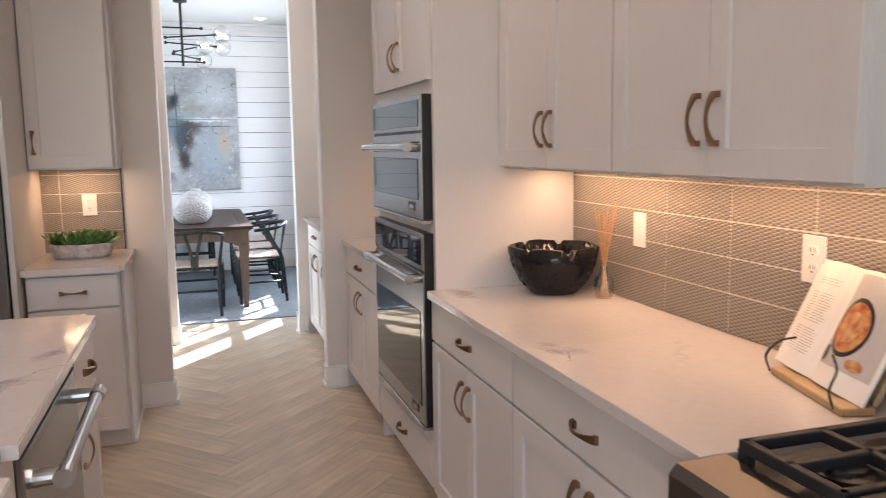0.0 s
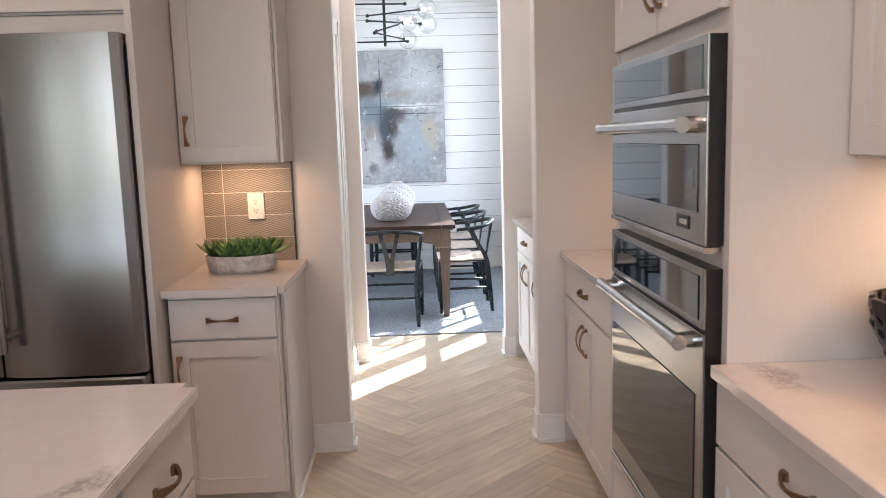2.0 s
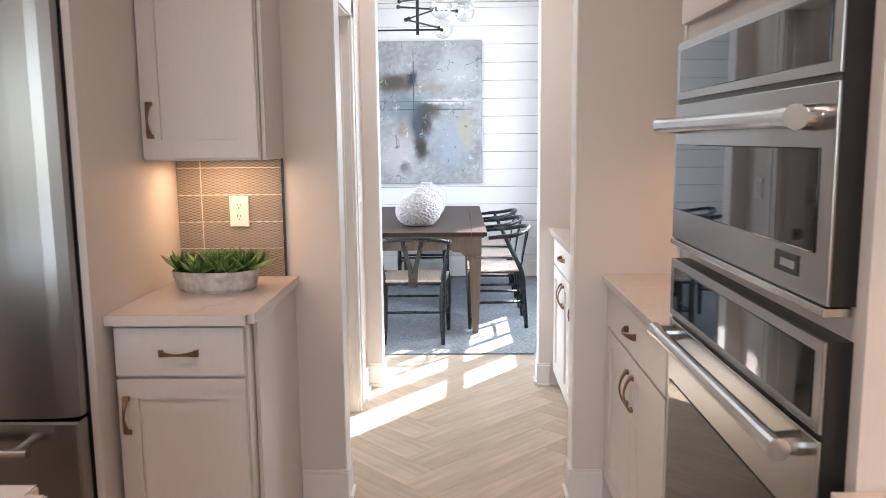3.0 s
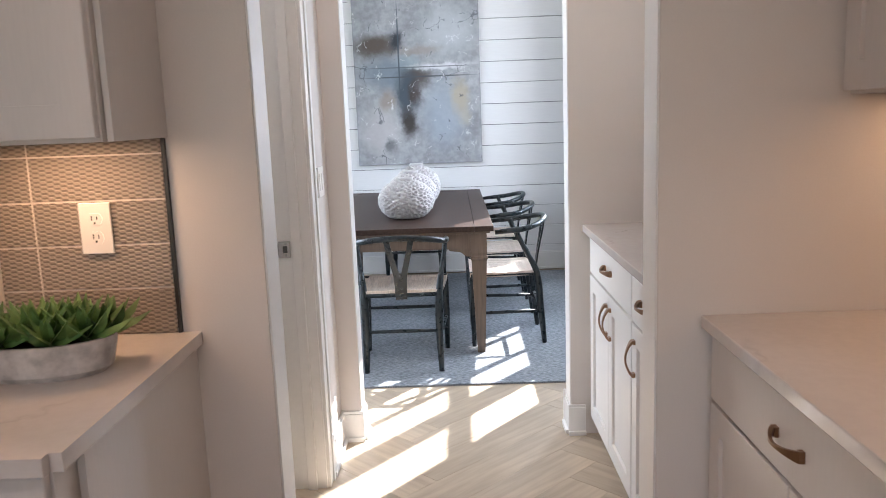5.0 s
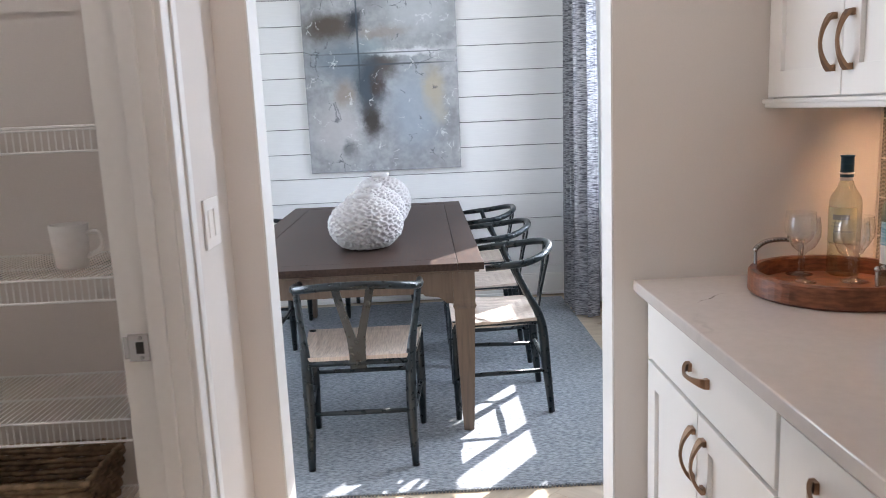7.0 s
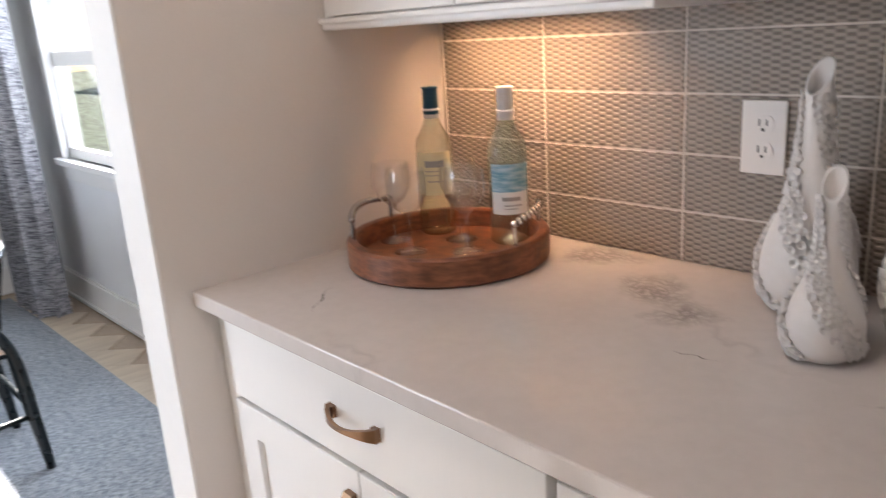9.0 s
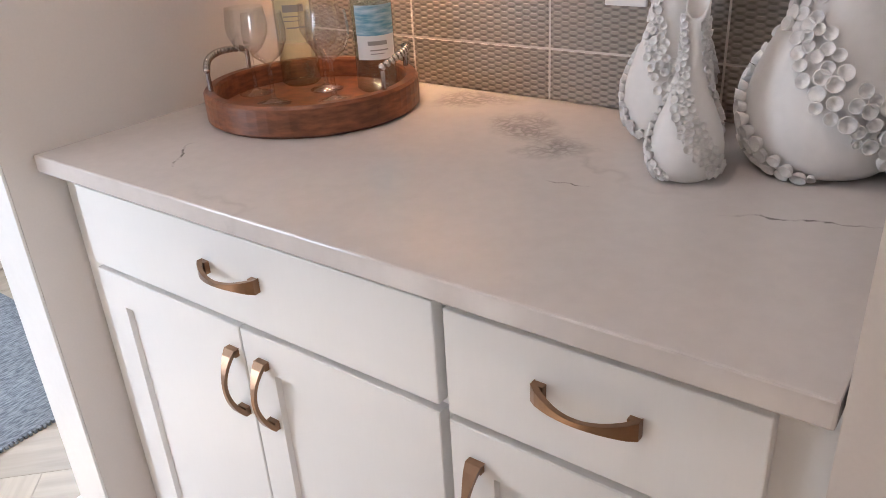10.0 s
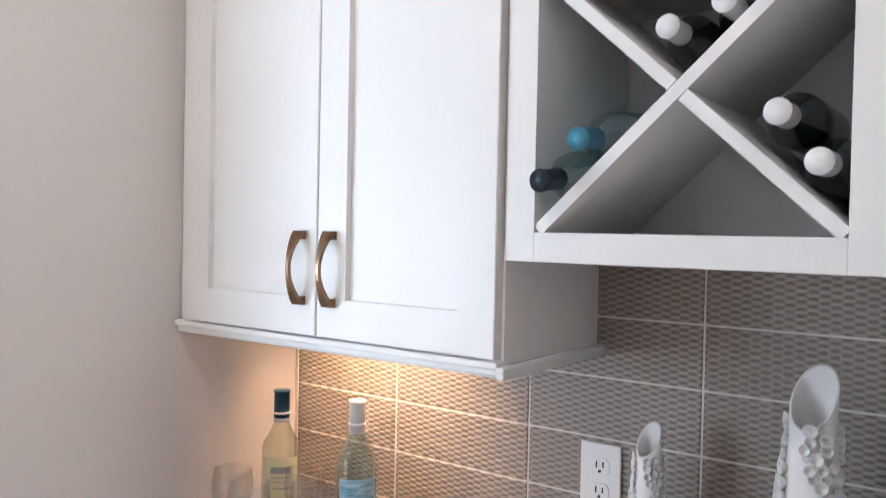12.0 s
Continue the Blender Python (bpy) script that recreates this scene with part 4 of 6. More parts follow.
# cookbook on its stand
t = thing("cookbook_stand", 1.590, 1.690, 0.914, "pale wood cookbook stand with bent black wire arms", "book stand", turn=-105)
lean = Matrix.Rotation(radians(-25), 4, "X")
bm = bmesh.new()
box(bm, -0.15, 0.15, -0.070, 0.0, 0.0, 0.018, 0.004)
part("ledge", bm, M_BAMBOO, t, local=True)
bm = box(bmesh.new(), -0.14, 0.14, 0.0, 0.012, 0.02, 0.25, 0.003)
bmesh.ops.transform(bm, matrix=Matrix.Translation((0, -0.01, 0)) @ lean, verts=bm.verts)
part("back_board", bm, M_BAMBOO, t, local=True)
for s in (-1, 1):
    bm = tube(bmesh.new(), curve_pts([(s * 0.135, -0.078, 0.012), (s * 0.135, -0.088, 0.05), (s * 0.12, -0.066, 0.085), (s * 0.075, -0.050, 0.105)], 5), 0.0026, 8)
    part("wire_arm", bm, M_BLACK, t, local=True)
t = thing("cookbook", 1.590, 1.690, 0.933, "open cookbook with a photographed pan of food", "book", turn=-105)
PB = Matrix.Translation((-0.04, -0.03, 0)) @ lean
bm = bmesh.new()
for s in (-1, 1):
    rows = []
    for i in range(9):
        u = i / 8
        h = 0.016 * math.sin(math.pi * min(1, u * 1.25)) * (1 - 0.5 * u) + 0.003
        rows.append([bm.verts.new((s * u * (0.166 if s < 0 else 0.195), -h - f, z)) for f, z in ((0, 0), (0, 0.265), (-h - 0.002, 0.265), (-h - 0.002, 0))])
    for a, b in zip(rows, rows[1:]):
        for k in range(4):
            bm.faces.new((a[k], a[(k + 1) % 4], b[(k + 1) % 4], b[k]))
    bm.faces.new(rows[-1])
bmesh.ops.transform(bm, matrix=PB, verts=bm.verts)
pages = part("pages", bm, M_PAPER, t, local=True)


def page_h(x):
    u = abs(x) / (0.166 if x < 0 else 0.195)
    return 0.016 * math.sin(math.pi * min(1, u * 1.25)) * (1 - 0.5 * u) + 0.003


def on_page(name, x0, x1, z0, z1, material, lift=0.0012, oval=False):
    bm = bmesh.new()
    n = 10
    if oval:
        vs = []
        c = bm.verts.new(((x0 + x1) / 2, -page_h((x0 + x1) / 2) - lift, (z0 + z1) / 2))
        for i in range(28):
            a = 2 * math.pi * i / 28
            x = (x0 + x1) / 2 + (x1 - x0) / 2 * math.cos(a)
            vs.append(bm.verts.new((x, -page_h(x) - lift, (z0 + z1) / 2 + (z1 - z0) / 2 * math.sin(a))))
        for i in range(28):
            bm.faces.new((c, vs[i], vs[(i + 1) % 28]))
    else:
        cols = [[bm.verts.new((x, -page_h(x) - lift, z)) for z in (z0, z1)] for x in [x0 + (x1 - x0) * i / n for i in range(n + 1)]]
        for a, b in zip(cols, cols[1:]):
            bm.faces.new((a[0], b[0], b[1], a[1]))
    bmesh.ops.transform(bm, matrix=PB, verts=bm.verts)
    part(name, bm, material, pages, local=True)


M_TEXT = mat("printed_text", (0.46, 0.45, 0.43), 0.7)
M_PHOTO = mat("printed_photo_grey", (0.52, 0.50, 0.50), 0.6, grain=0.12, scale=14, stain=0.12)
on_page("photo", 0.008, 0.185, 0.045, 0.255, M_PHOTO)
on_page("photo_pan", 0.012, 0.128, 0.070, 0.204, M_BLACK, 0.0018, True)
on_page("photo_food", 0.020, 0.120, 0.080, 0.194, M_FOODR, 0.0024, True)
on_page("photo_food", 0.040, 0.100, 0.102, 0.172, M_FOODY, 0.003, True)
on_page("photo_handle", 0.008, 0.034, 0.050, 0.088, M_BLACK, 0.0018, True)
on_page("photo_flower", 0.135, 0.175, 0.19, 0.24, M_FOODR, 0.0018, True)
on_page("photo_flower", 0.10, 0.15, 0.052, 0.078, M_FOODY, 0.0018, True)
rnd = random.Random(2)
for k in range(30):
    z = 0.222 - 0.0062 * k
    if k not in (3, 4, 5, 18, 19):
        on_page("text_line", -0.140, -0.140 + rnd.uniform(0.030, 0.036), z, z + 0.0016, M_TEXT, 0.0012)
        on_page("text_line", -0.096, -0.096 + rnd.uniform(0.050, 0.062), z, z + 0.0016, M_TEXT, 0.0012)

outlet((KW - 0.0085, 2.675, 1.165), (0, -1, 0), (-1, 0, 0), "white blank-faced cover plate on the tile splashback", "switch", 1)
outlet((KW - 0.0085, 1.90, 1.168), (0, -1, 0), (-1, 0, 0), "white duplex outlet behind the cookbook", "outlet")

# ---------------------------------------------------------------- kitchen, fridge side
FL = Face((0, 4.365, 0), (1, 0, 0), (0, -1, 0))
t = base_cabinet("base_cabinet", FL, -0.478, -0.072, 0.63, (-0.275, 4.68, 0), "narrow white base cabinet with drawer and door", M_CAB, 1, "base cabinets", "right")
bm = solid(-0.071, -0.058, 4.435, Y1 - 0.002, 0.0, 0.883)
part("end_panel", bm, M_CAB, t)
bm = solid(-0.0575, -0.045, 4.437, Y1 - 0.03, 0.0, 0.02, 0.003)
part("shoe", bm, M_TRIM, t)
bm = solid(-0.488, -0.042, 4.32, Y1 - 0.002, 0.884, 0.914)
es = [e for e in bm.edges if abs(e.verts[0].co.x + 0.042) < 1e-4 and abs(e.verts[1].co.x + 0.042) < 1e-4 and abs(e.verts[0].co.y - 4.32) < 1e-4 and abs(e.verts[1].co.y - 4.32) < 1e-4]
bmesh.ops.bevel(bm, geom=es, offset=0.02, segments=4, affect="EDGES")
countertop("countertop", bm, (-0.27, 4.66, 0.884), "small white quartz countertop beside the fridge")
FLU = Face((0, 4.705, 0), (1, 0, 0), (0, -1, 0))
t = upper_cabinet("wall_cabinet", FLU, -0.489, -0.092, 1.362, 2.44, 0.29, (-0.29, 4.85, 1.362), "tall white shaker wall cabinet over the planter", M_CAB, 1, "wall cabinets", hinge="right")
bm = solid(-0.091, -0.078, 4.72, Y1 - 0.002, 1.362, 2.44, 0.001)
part("end_panel", bm, M_CAB, t)
outlet((-0.255, Y1 - 0.0125, 1.165), (1, 0, 0), (0, -1, 0), "white duplex outlet above the planter", "outlet")

t = thing("fridge_panel", -0.502, 4.62, 0, "tall painted panel beside the refrigerator", "panel")
part("panel", solid(-0.514, -0.490, 4.26, Y1 - 0.002, 0, 2.44, 0.001), M_CAB, t)

t = thing("refrigerator", -1.0, 4.55, 0, "dark stainless french-door refrigerator with bottom freezer", "refrigerator")
part("body", solid(-1.475, -0.526, 4.27, 4.97, 0.03, 1.80, 0.004), M_BLACK, t)
for x0, x1, hx in ((-1.475, -1.022, -1.065), (-1.014, -0.520, -0.972)):
    bm = bmesh.new()
    cols = []
    for i in range(17):
        u = i / 16
        bow = 0.014 * (1 - (2 * u - 1) ** 2) + 0.012 * min(1, 12 * min(u, 1 - u)) - 0.012
        cols.append([bm.verts.new((x0 + (x1 - x0) * u, y, z)) for y, z in ((4.262, 0.645), (4.20 - bow, 0.645), (4.20 - bow, 1.825), (4.262, 1.825))])
    for ca, cb in zip(cols, cols[1:]):
        for k in range(4):
            bm.faces.new((ca[k], ca[(k + 1) % 4], cb[(k + 1) % 4], cb[k]))
    bm.faces.new(cols[0])
    bm.faces.new(cols[-1])
    d = part("fridge_door", bm, M_FRIDGE, t)
    bm = tube(bmesh.new(), [(hx, 4.135, 0.75), (hx, 4.135, 1.64)], 0.0145, 14)
    h = part("handle", bm, M_STEELB, d)
    for z in (0.80, 1.59):
        part("handle_post", tube(bmesh.new(), [(hx, 4.198, z), (hx, 4.135, z)], [0.014, 0.012], 12), M_STEELB, d)
d = part("freezer_drawer", solid(-1.475, -0.520, 4.20, 4.262, 0.10, 0.635, 0.012), M_FRIDGE, t)
part("handle", tube(bmesh.new(), [(-1.40, 4.135, 0.565), (-0.64, 4.135, 0.565)], 0.0145, 14), M_STEELB, d)
for x in (-1.36, -0.68):
    part("handle_post", tube(bmesh.new(), [(x, 4.198, 0.565), (x, 4.135, 0.565)], [0.014, 0.012], 12), M_STEELB, d)
part("hinge_cover", solid(-0.64, -0.545, 4.215, 4.32, 1.80, 1.822, 0.004), M_BLACK, t)
part("side_gasket", solid(-0.5255, -0.516, 4.2635, 4.30, 0.10, 1.79, 0.003), M_BLACK, t)
FF = Face((0, 4.33, 0), (1, 0, 0), (0, -1, 0))
upper_cabinet("wall_cabinet", FF, -1.48, -0.518, 1.905, 2.44, 0.66, (-1.0, 4.6, 1.905), "white shaker wall cabinet above the refrigerator", M_CAB, 2, "wall cabinets")
t = thing("filler_panel", -1.0, 4.35, 1.84, "painted filler strip above the refrigerator", "panel")
part("panel", solid(-1.48, -0.516, 4.335, 4.36, 1.835, 1.903), M_CAB, t)

# succulents in an oval planter
t = thing("planter", -0.275, 4.735, 0.914, "oval whitewashed planter on the quartz counter", "planter")
bm = lathe(bmesh.new(), [(0.0, 0.0), (0.125, 0.0), (0.14, 0.012), (0.15, 0.06), (0.15, 0.072), (0.138, 0.072), (0.136, 0.05), (0.0, 0.05)], 0, 0, 0, 40)
for v in bm.verts:
    v.co.y *= 0.62
part("pot", bm, M_STONE, t, local=True, smooth=False)
bm = lathe(bmesh.new(), [(0, 0.062), (0.136, 0.058), (0.136, 0.05), (0, 0.05)], 0, 0, 0, 30)
for v in bm.verts:
    v.co.y *= 0.62
part("soil", bm, M_SOIL, t, local=True)


def rosette(bm, cx, cy, cz, size, n, rnd, up=0.5):
    for k in range(n):
        a = k * 2.39996
        f = 1 - k / n
        tilt = 0.25 + up * (1 - f) * 1.6
        L, w = size * (0.55 + 0.45 * f), size * 0.15 * (0.7 + 0.5 * f)
        d = Vector((math.cos(a) * math.cos(tilt), math.sin(a) * math.cos(tilt), math.sin(tilt)))
        s = Vector((-math.sin(a), math.cos(a), 0))
        u = d.cross(s)
        o = Vector((cx, cy, cz))
        pts = [o, o + d * L * 0.35, o + d * L * 0.72 + Vector((0, 0, 0.06 * L)), o + d * L + Vector((0, 0, 0.18 * L))]
        ws = [w * 0.5, w, w * 0.75, 0.001]
        rows = [[bm.verts.new(p - s * q + u * -q * 0.35), bm.verts.new(p + s * 0 - u * -q * 0.25), bm.verts.new(p + s * q + u * -q * 0.35), bm.verts.new(p + u * q * 0.5)] for p, q in zip(pts, ws)]
        for r0, r1 in zip(rows, rows[1:]):
            for i in range(4):
                bm.faces.new((r0[i], r0[(i + 1) % 4], r1[(i + 1) % 4], r1[i]))
    return bm


rnd = random.Random(11)
for cx, cy, sz, n in ((-0.105, 0.0, 0.105, 17), (0.0, 0.03, 0.10, 20), (0.10, -0.01, 0.10, 17), (-0.05, -0.045, 0.085, 15), (0.045, -0.045, 0.09, 16), (0.0, -0.01, 0.115, 18), (-0.115, 0.035, 0.085, 13), (0.115, 0.04, 0.10, 14), (0.055, 0.03, 0.11, 16)):
    part("rosette", rosette(bmesh.new(), cx, cy, 0.066, sz, n, rnd, rnd.uniform(0.5, 0.75)), M_SUCC, t, local=True)

# island with dishwasher
bm = bmesh.new()
t = thing("island_countertop", -0.7, 2.55, 0.884, "white veined quartz island countertop with rounded corners", "countertop")
bm = solid(-1.55, -0.034, 1.925, 3.185, 0.884, 0.914)
es = [e for e in bm.edges if abs(e.verts[0].co.z - e.verts[1].co.z) > 0.01 and e.verts[0].co.x > -0.1]
bmesh.ops.bevel(bm, geom=es, offset=0.03, segments=6, affect="EDGES")
es = [e for e in bm.edges if abs(e.verts[0].co.z - e.verts[1].co.z) < 0.001 and (e.verts[0].co - e.verts[1].co).length < 3 and not any(abs(v.co.x + 1.55) < 0.001 for v in e.verts)]
bmesh.ops.bevel(bm, geom=es, offset=0.003, segments=2, affect="EDGES")
box(bm, -1.55, -0.50, 0.2, 1.923, 0.884, 0.914)
part("slab", bm, M_QUARTZI, t)
FI = Face((-0.068, 0, 0), (0, 1, 0), (1, 0, 0))
base_cabinet("island_cabinet", FI, 2.732, 3.135, 0.9, (-0.5, 2.93, 0), "greige island cabinet with drawer and door", M_CAB, 1, "island cabinets", "right")
t = thing("island_carcass", -0.75, 1.6, 0, "plain greige back part of the kitchen island", "cabinet")
part("body", solid(-1.5, -0.70, 0.25, 2.728, 0.0, 0.883), M_CAB, t)
t = thing("dishwasher", -0.35, 2.24, 0, "stainless steel dishwasher built into the island", "dishwasher")
part("body", solid(-0.68, -0.072, 2.035, 2.725, 0.10, 0.872), M_BLACK, t)
d = part("dishwasher_door", solid(-0.0715, -0.046, 2.038, 2.723, 0.10, 0.856, 0.003), M_FRIDGE, t)
bm = tube(bmesh.new(), [(0.016, 2.075, 0.79), (0.016, 2.122, 0.79), (0.016, 2.124, 0.79), (0.016, 2.636, 0.79), (0.016, 2.638, 0.79), (0.016, 2.685, 0.79)], [0.021, 0.020, 0.0155, 0.0155, 0.020, 0.021], 18)
part("handle", bm, M_STEELB, d)
for y in (2.10, 2.66):
    part("handle_post", tube(bmesh.new(), [(-0.047, y, 0.79), (0.016, y, 0.79)], [0.021, 0.017], 14), M_STEELB, d)
t = thing("filler_panel", -0.3, 1.98, 0, "narrow greige filler panel beside the dishwasher", "panel")
part("panel", solid(-0.66, -0.062, 1.932, 2.032, 0.0, 0.883, 0.002), M_CAB, t)
t = thing("farmhouse_sink", -0.3, 1.6, 0.65, "white apron-front sink in the island", "sink")
bm = bmesh.new()
box(bm, -0.075, -0.040, 1.08, 1.920, 0.62, 0.872, 0.01)
box(bm, -0.49, -0.46, 1.08, 1.920, 0.62, 0.872, 0.006)
box(bm, -0.46, -0.075, 1.08, 1.11, 0.62, 0.872, 0.006)
box(bm, -0.46, -0.075, 1.89, 1.920, 0.62, 0.872, 0.006)
box(bm, -0.46, -0.075, 1.11, 1.89, 0.62, 0.64, 0.004)
part("basin", bm, M_CERAM, t)

# ---------------------------------------------------------------- buffet niche
FB = Face((1.122, 0, 0), (0, 1, 0), (-1, 0, 0))
NY0, NY1 = 5.242, Y3 - 0.003


def buffet_unit(u0, u1, at, label):
    t = thing("buffet_cabinet", *at, label, "cabinet", "buffet cabinets")
    bm = bmesh.new()
    FB.box(bm, u0, u1, 0.10, 0.891, -0.6, 0)
    FB.box(bm, u0, u1, 0.0, 0.10, -0.6, -0.07)
    part("carcass", bm, M_CABW, t)
    return t


GB = Face((1.102, 0, 0), (0, 1, 0), (-1, 0, 0))
t = buffet_unit(5.6508, NY1, (1.4, 6.05, 0), "white buffet cabinet with drawer over two shaker doors")
d = drawer(FB, 5.657, 6.396, 0.733, 0.875, t, M_CABW)
pull(GB, 6.017, 0.811, False, d)
a = shaker(FB, 5.657, 6.022, 0.108, 0.722, t, M_CABW)
pull(GB, 5.978, 0.622, True, a)
a = shaker(FB, 6.025, 6.396, 0.108, 0.722, t, M_CABW)
pull(GB, 6.044, 0.622, True, a)
t = buffet_unit(NY0, 5.6495, (1.4, 5.45, 0), "narrow white buffet cabinet with drawer and door")
d = drawer(FB, 5.290, 5.643, 0.729, 0.871, t, M_CABW)
pull(GB, 5.465, 0.811, False, d)
a = shaker(FB, 5.290, 5.643, 0.108, 0.718, t, M_CABW)
pull(GB, 5.604, 0.615, True, a)
countertop("countertop", solid(1.080, BW - 0.002, NY0, NY1 + 0.001, 0.892, 0.922, 0.003), (1.4, 5.85, 0.892), "white quartz buffet countertop with grey veins", M_QUARTZB)
FBU = Face((1.432, 0, 0), (0, 1, 0), (-1, 0, 0))
t = upper_cabinet("wall_cabinet", FBU, 5.736, NY1, 1.374, 2.44, 0.298, (1.58, 6.1, 1.374), "white shaker wall cabinet above the wine tray", M_CABW, 2, "wall cabinets", rail=True, fill=0.034, grip=0.118)
bm = solid(1.408, BW - 0.002, 5.722, 5.7355, 1.356, 1.3735, 0.003)
part("side_rail", bm, M_CABW, t)
# wine rack with crossed shelves
t = thing("wine_rack", 1.6, 5.51, 1.517, "white wine rack cabinet with crossed dividers", "wine rack")
RZ0, RZ1, RY0, RY1 = 1.556, 1.898, 5.318, 5.690
bm = bmesh.new()
box(bm, 1.424, 1.444, NY0, RY0, 1.517, 2.44, 0.001)
box(bm, 1.424, 1.444, RY1, 5.7345, 1.517, 2.44, 0.001)
box(bm, 1.424, 1.444, RY0, RY1, 1.517, RZ0, 0.001)
box(bm, 1.424, 1.444, RY0, RY1, RZ1, 2.44, 0.001)
part("face_frame", bm, M_CABW, t)
part("side_box", solid(1.444, BW - 0.004, NY0, RY0 - 0.004, 1.518, 2.438), M_CABW, t)
part("side_box", solid(1.444, BW - 0.004, RY1 + 0.004, 5.7335, 1.518, 2.438), M_CABW, t)
part("bottom_box", solid(1.444, BW - 0.004, RY0 - 0.004, RY1 + 0.004, 1.518, RZ0 - 0.002), M_CABW, t)
part("top_box", solid(1.444, BW - 0.004, RY0 - 0.004, RY1 + 0.004, RZ1 + 0.002, 2.438), M_CABW, t)
part("back_panel", solid(BW - 0.012, BW - 0.004, RY0 - 0.004, RY1 + 0.004, RZ0 - 0.002, RZ1 + 0.002), M_CABW, t)
cy, cz = (RY0 + RY1) / 2, (RZ0 + RZ1) / 2
ang = math.atan2(RZ1 - RZ0, RY1 - RY0)
half = math.hypot(RZ1 - RZ0, RY1 - RY0) / 2 - 0.004
for s in (-1, 1):
    spans = ((-half, half),) if s < 0 else ((-half, -0.0095), (0.0095, half))
    bm = bmesh.new()
    for a, b in spans:
        box(bm, 1.428, BW - 0.013, a, b, -0.008, 0.008, 0.0, Matrix.Translation((0, cy, cz)) @ Matrix.Rotation(s * ang, 4, "X"))
    part("divider", bm, M_CABW, t)


def bottle_mesh(bm, m, h=0.30, r=0.037):
    prof = [(0, 0.0), (r * 0.8, 0.0), (r, 0.006), (r, h * 0.60), (r * 0.93, h * 0.655), (r * 0.55, h * 0.735), (r * 0.39, h * 0.79), (r * 0.37, h * 0.995), (0, h * 0.995)]
    lathe(bm, prof, 0, 0, 0, 24)
    bmesh.ops.transform(bm, matrix=m, verts=bm.verts)
    return bm


def cap_mesh(m, h=0.30, r=0.037, low=0.80):
    bm = lathe(bmesh.new(), [(r * 0.395, h * low), (r * 0.42, h * low), (r * 0.40, h * 0.985), (r * 0.44, h * 0.988), (r * 0.44, h * 1.0), (0, h * 1.002)], 0, 0, 0, 20)
    bmesh.ops.transform(bm, matrix=m, verts=bm.verts)
    return bm


def band_mesh(m, r, z0, z1, a0, a1, n=14):
    bm = bmesh.new()
    cols = []
    for i in range(n + 1):
        a = a0 + (a1 - a0) * i / n
        cols.append([bm.verts.new((r * math.cos(a), r * math.sin(a), z)) for z in (z0, z1)])
    for a, b in zip(cols, cols[1:]):
        bm.faces.new((a[0], b[0], b[1], a[1]))
    bmesh.ops.transform(bm, matrix=m, verts=bm.verts)
    return bm


def lying_bottle(y, z, cap, glassm, label, tip=1.462):
    t = thing("wine_bottle", 1.6, y, z, label, "bottle", "bottles in the rack")
    m = Matrix.Translation((tip - 1.6 + 0.245, 0, 0)) @ Matrix.Rotation(radians(-90), 4, "Y")
    m = Matrix.Rotation(radians(-7 if y > 5.58 else -1), 4, "Y") @ m
    part("bottle", bottle_mesh(bmesh.new(), m, 0.245, 0.034), glassm, t, local=True, smooth=True)
    part("capsule", cap_mesh(m, 0.245, 0.034, 0.80), cap, t, "foil capsule", local=True, smooth=True)


lying_bottle(5.662, 1.647, M_CAPNAVY, M_GLASSB, "wine bottle with dark blue foil lying in the rack", 1.385)
lying_bottle(5.618, 1.697, M_CAPTEAL, M_GLASSB, "wine bottle with teal foil lying in the rack", 1.40)
lying_bottle(5.346, 1.639, M_CAPWHITE, M_WINE, "dark wine bottle with white cap in the rack", 1.415)
lying_bottle(5.390, 1.695, M_CAPWHITE, M_WINE, "dark wine bottle with white screw cap in the rack", 1.42)
lying_bottle(5.526, 1.812, M_CAPWHITE, M_WINE, "dark wine bottle with silver cap in the rack", 1.45)
lying_bottle(5.462, 1.836, M_CAPWHITE, M_WINE, "dark wine bottle in the top of the rack", 1.46)

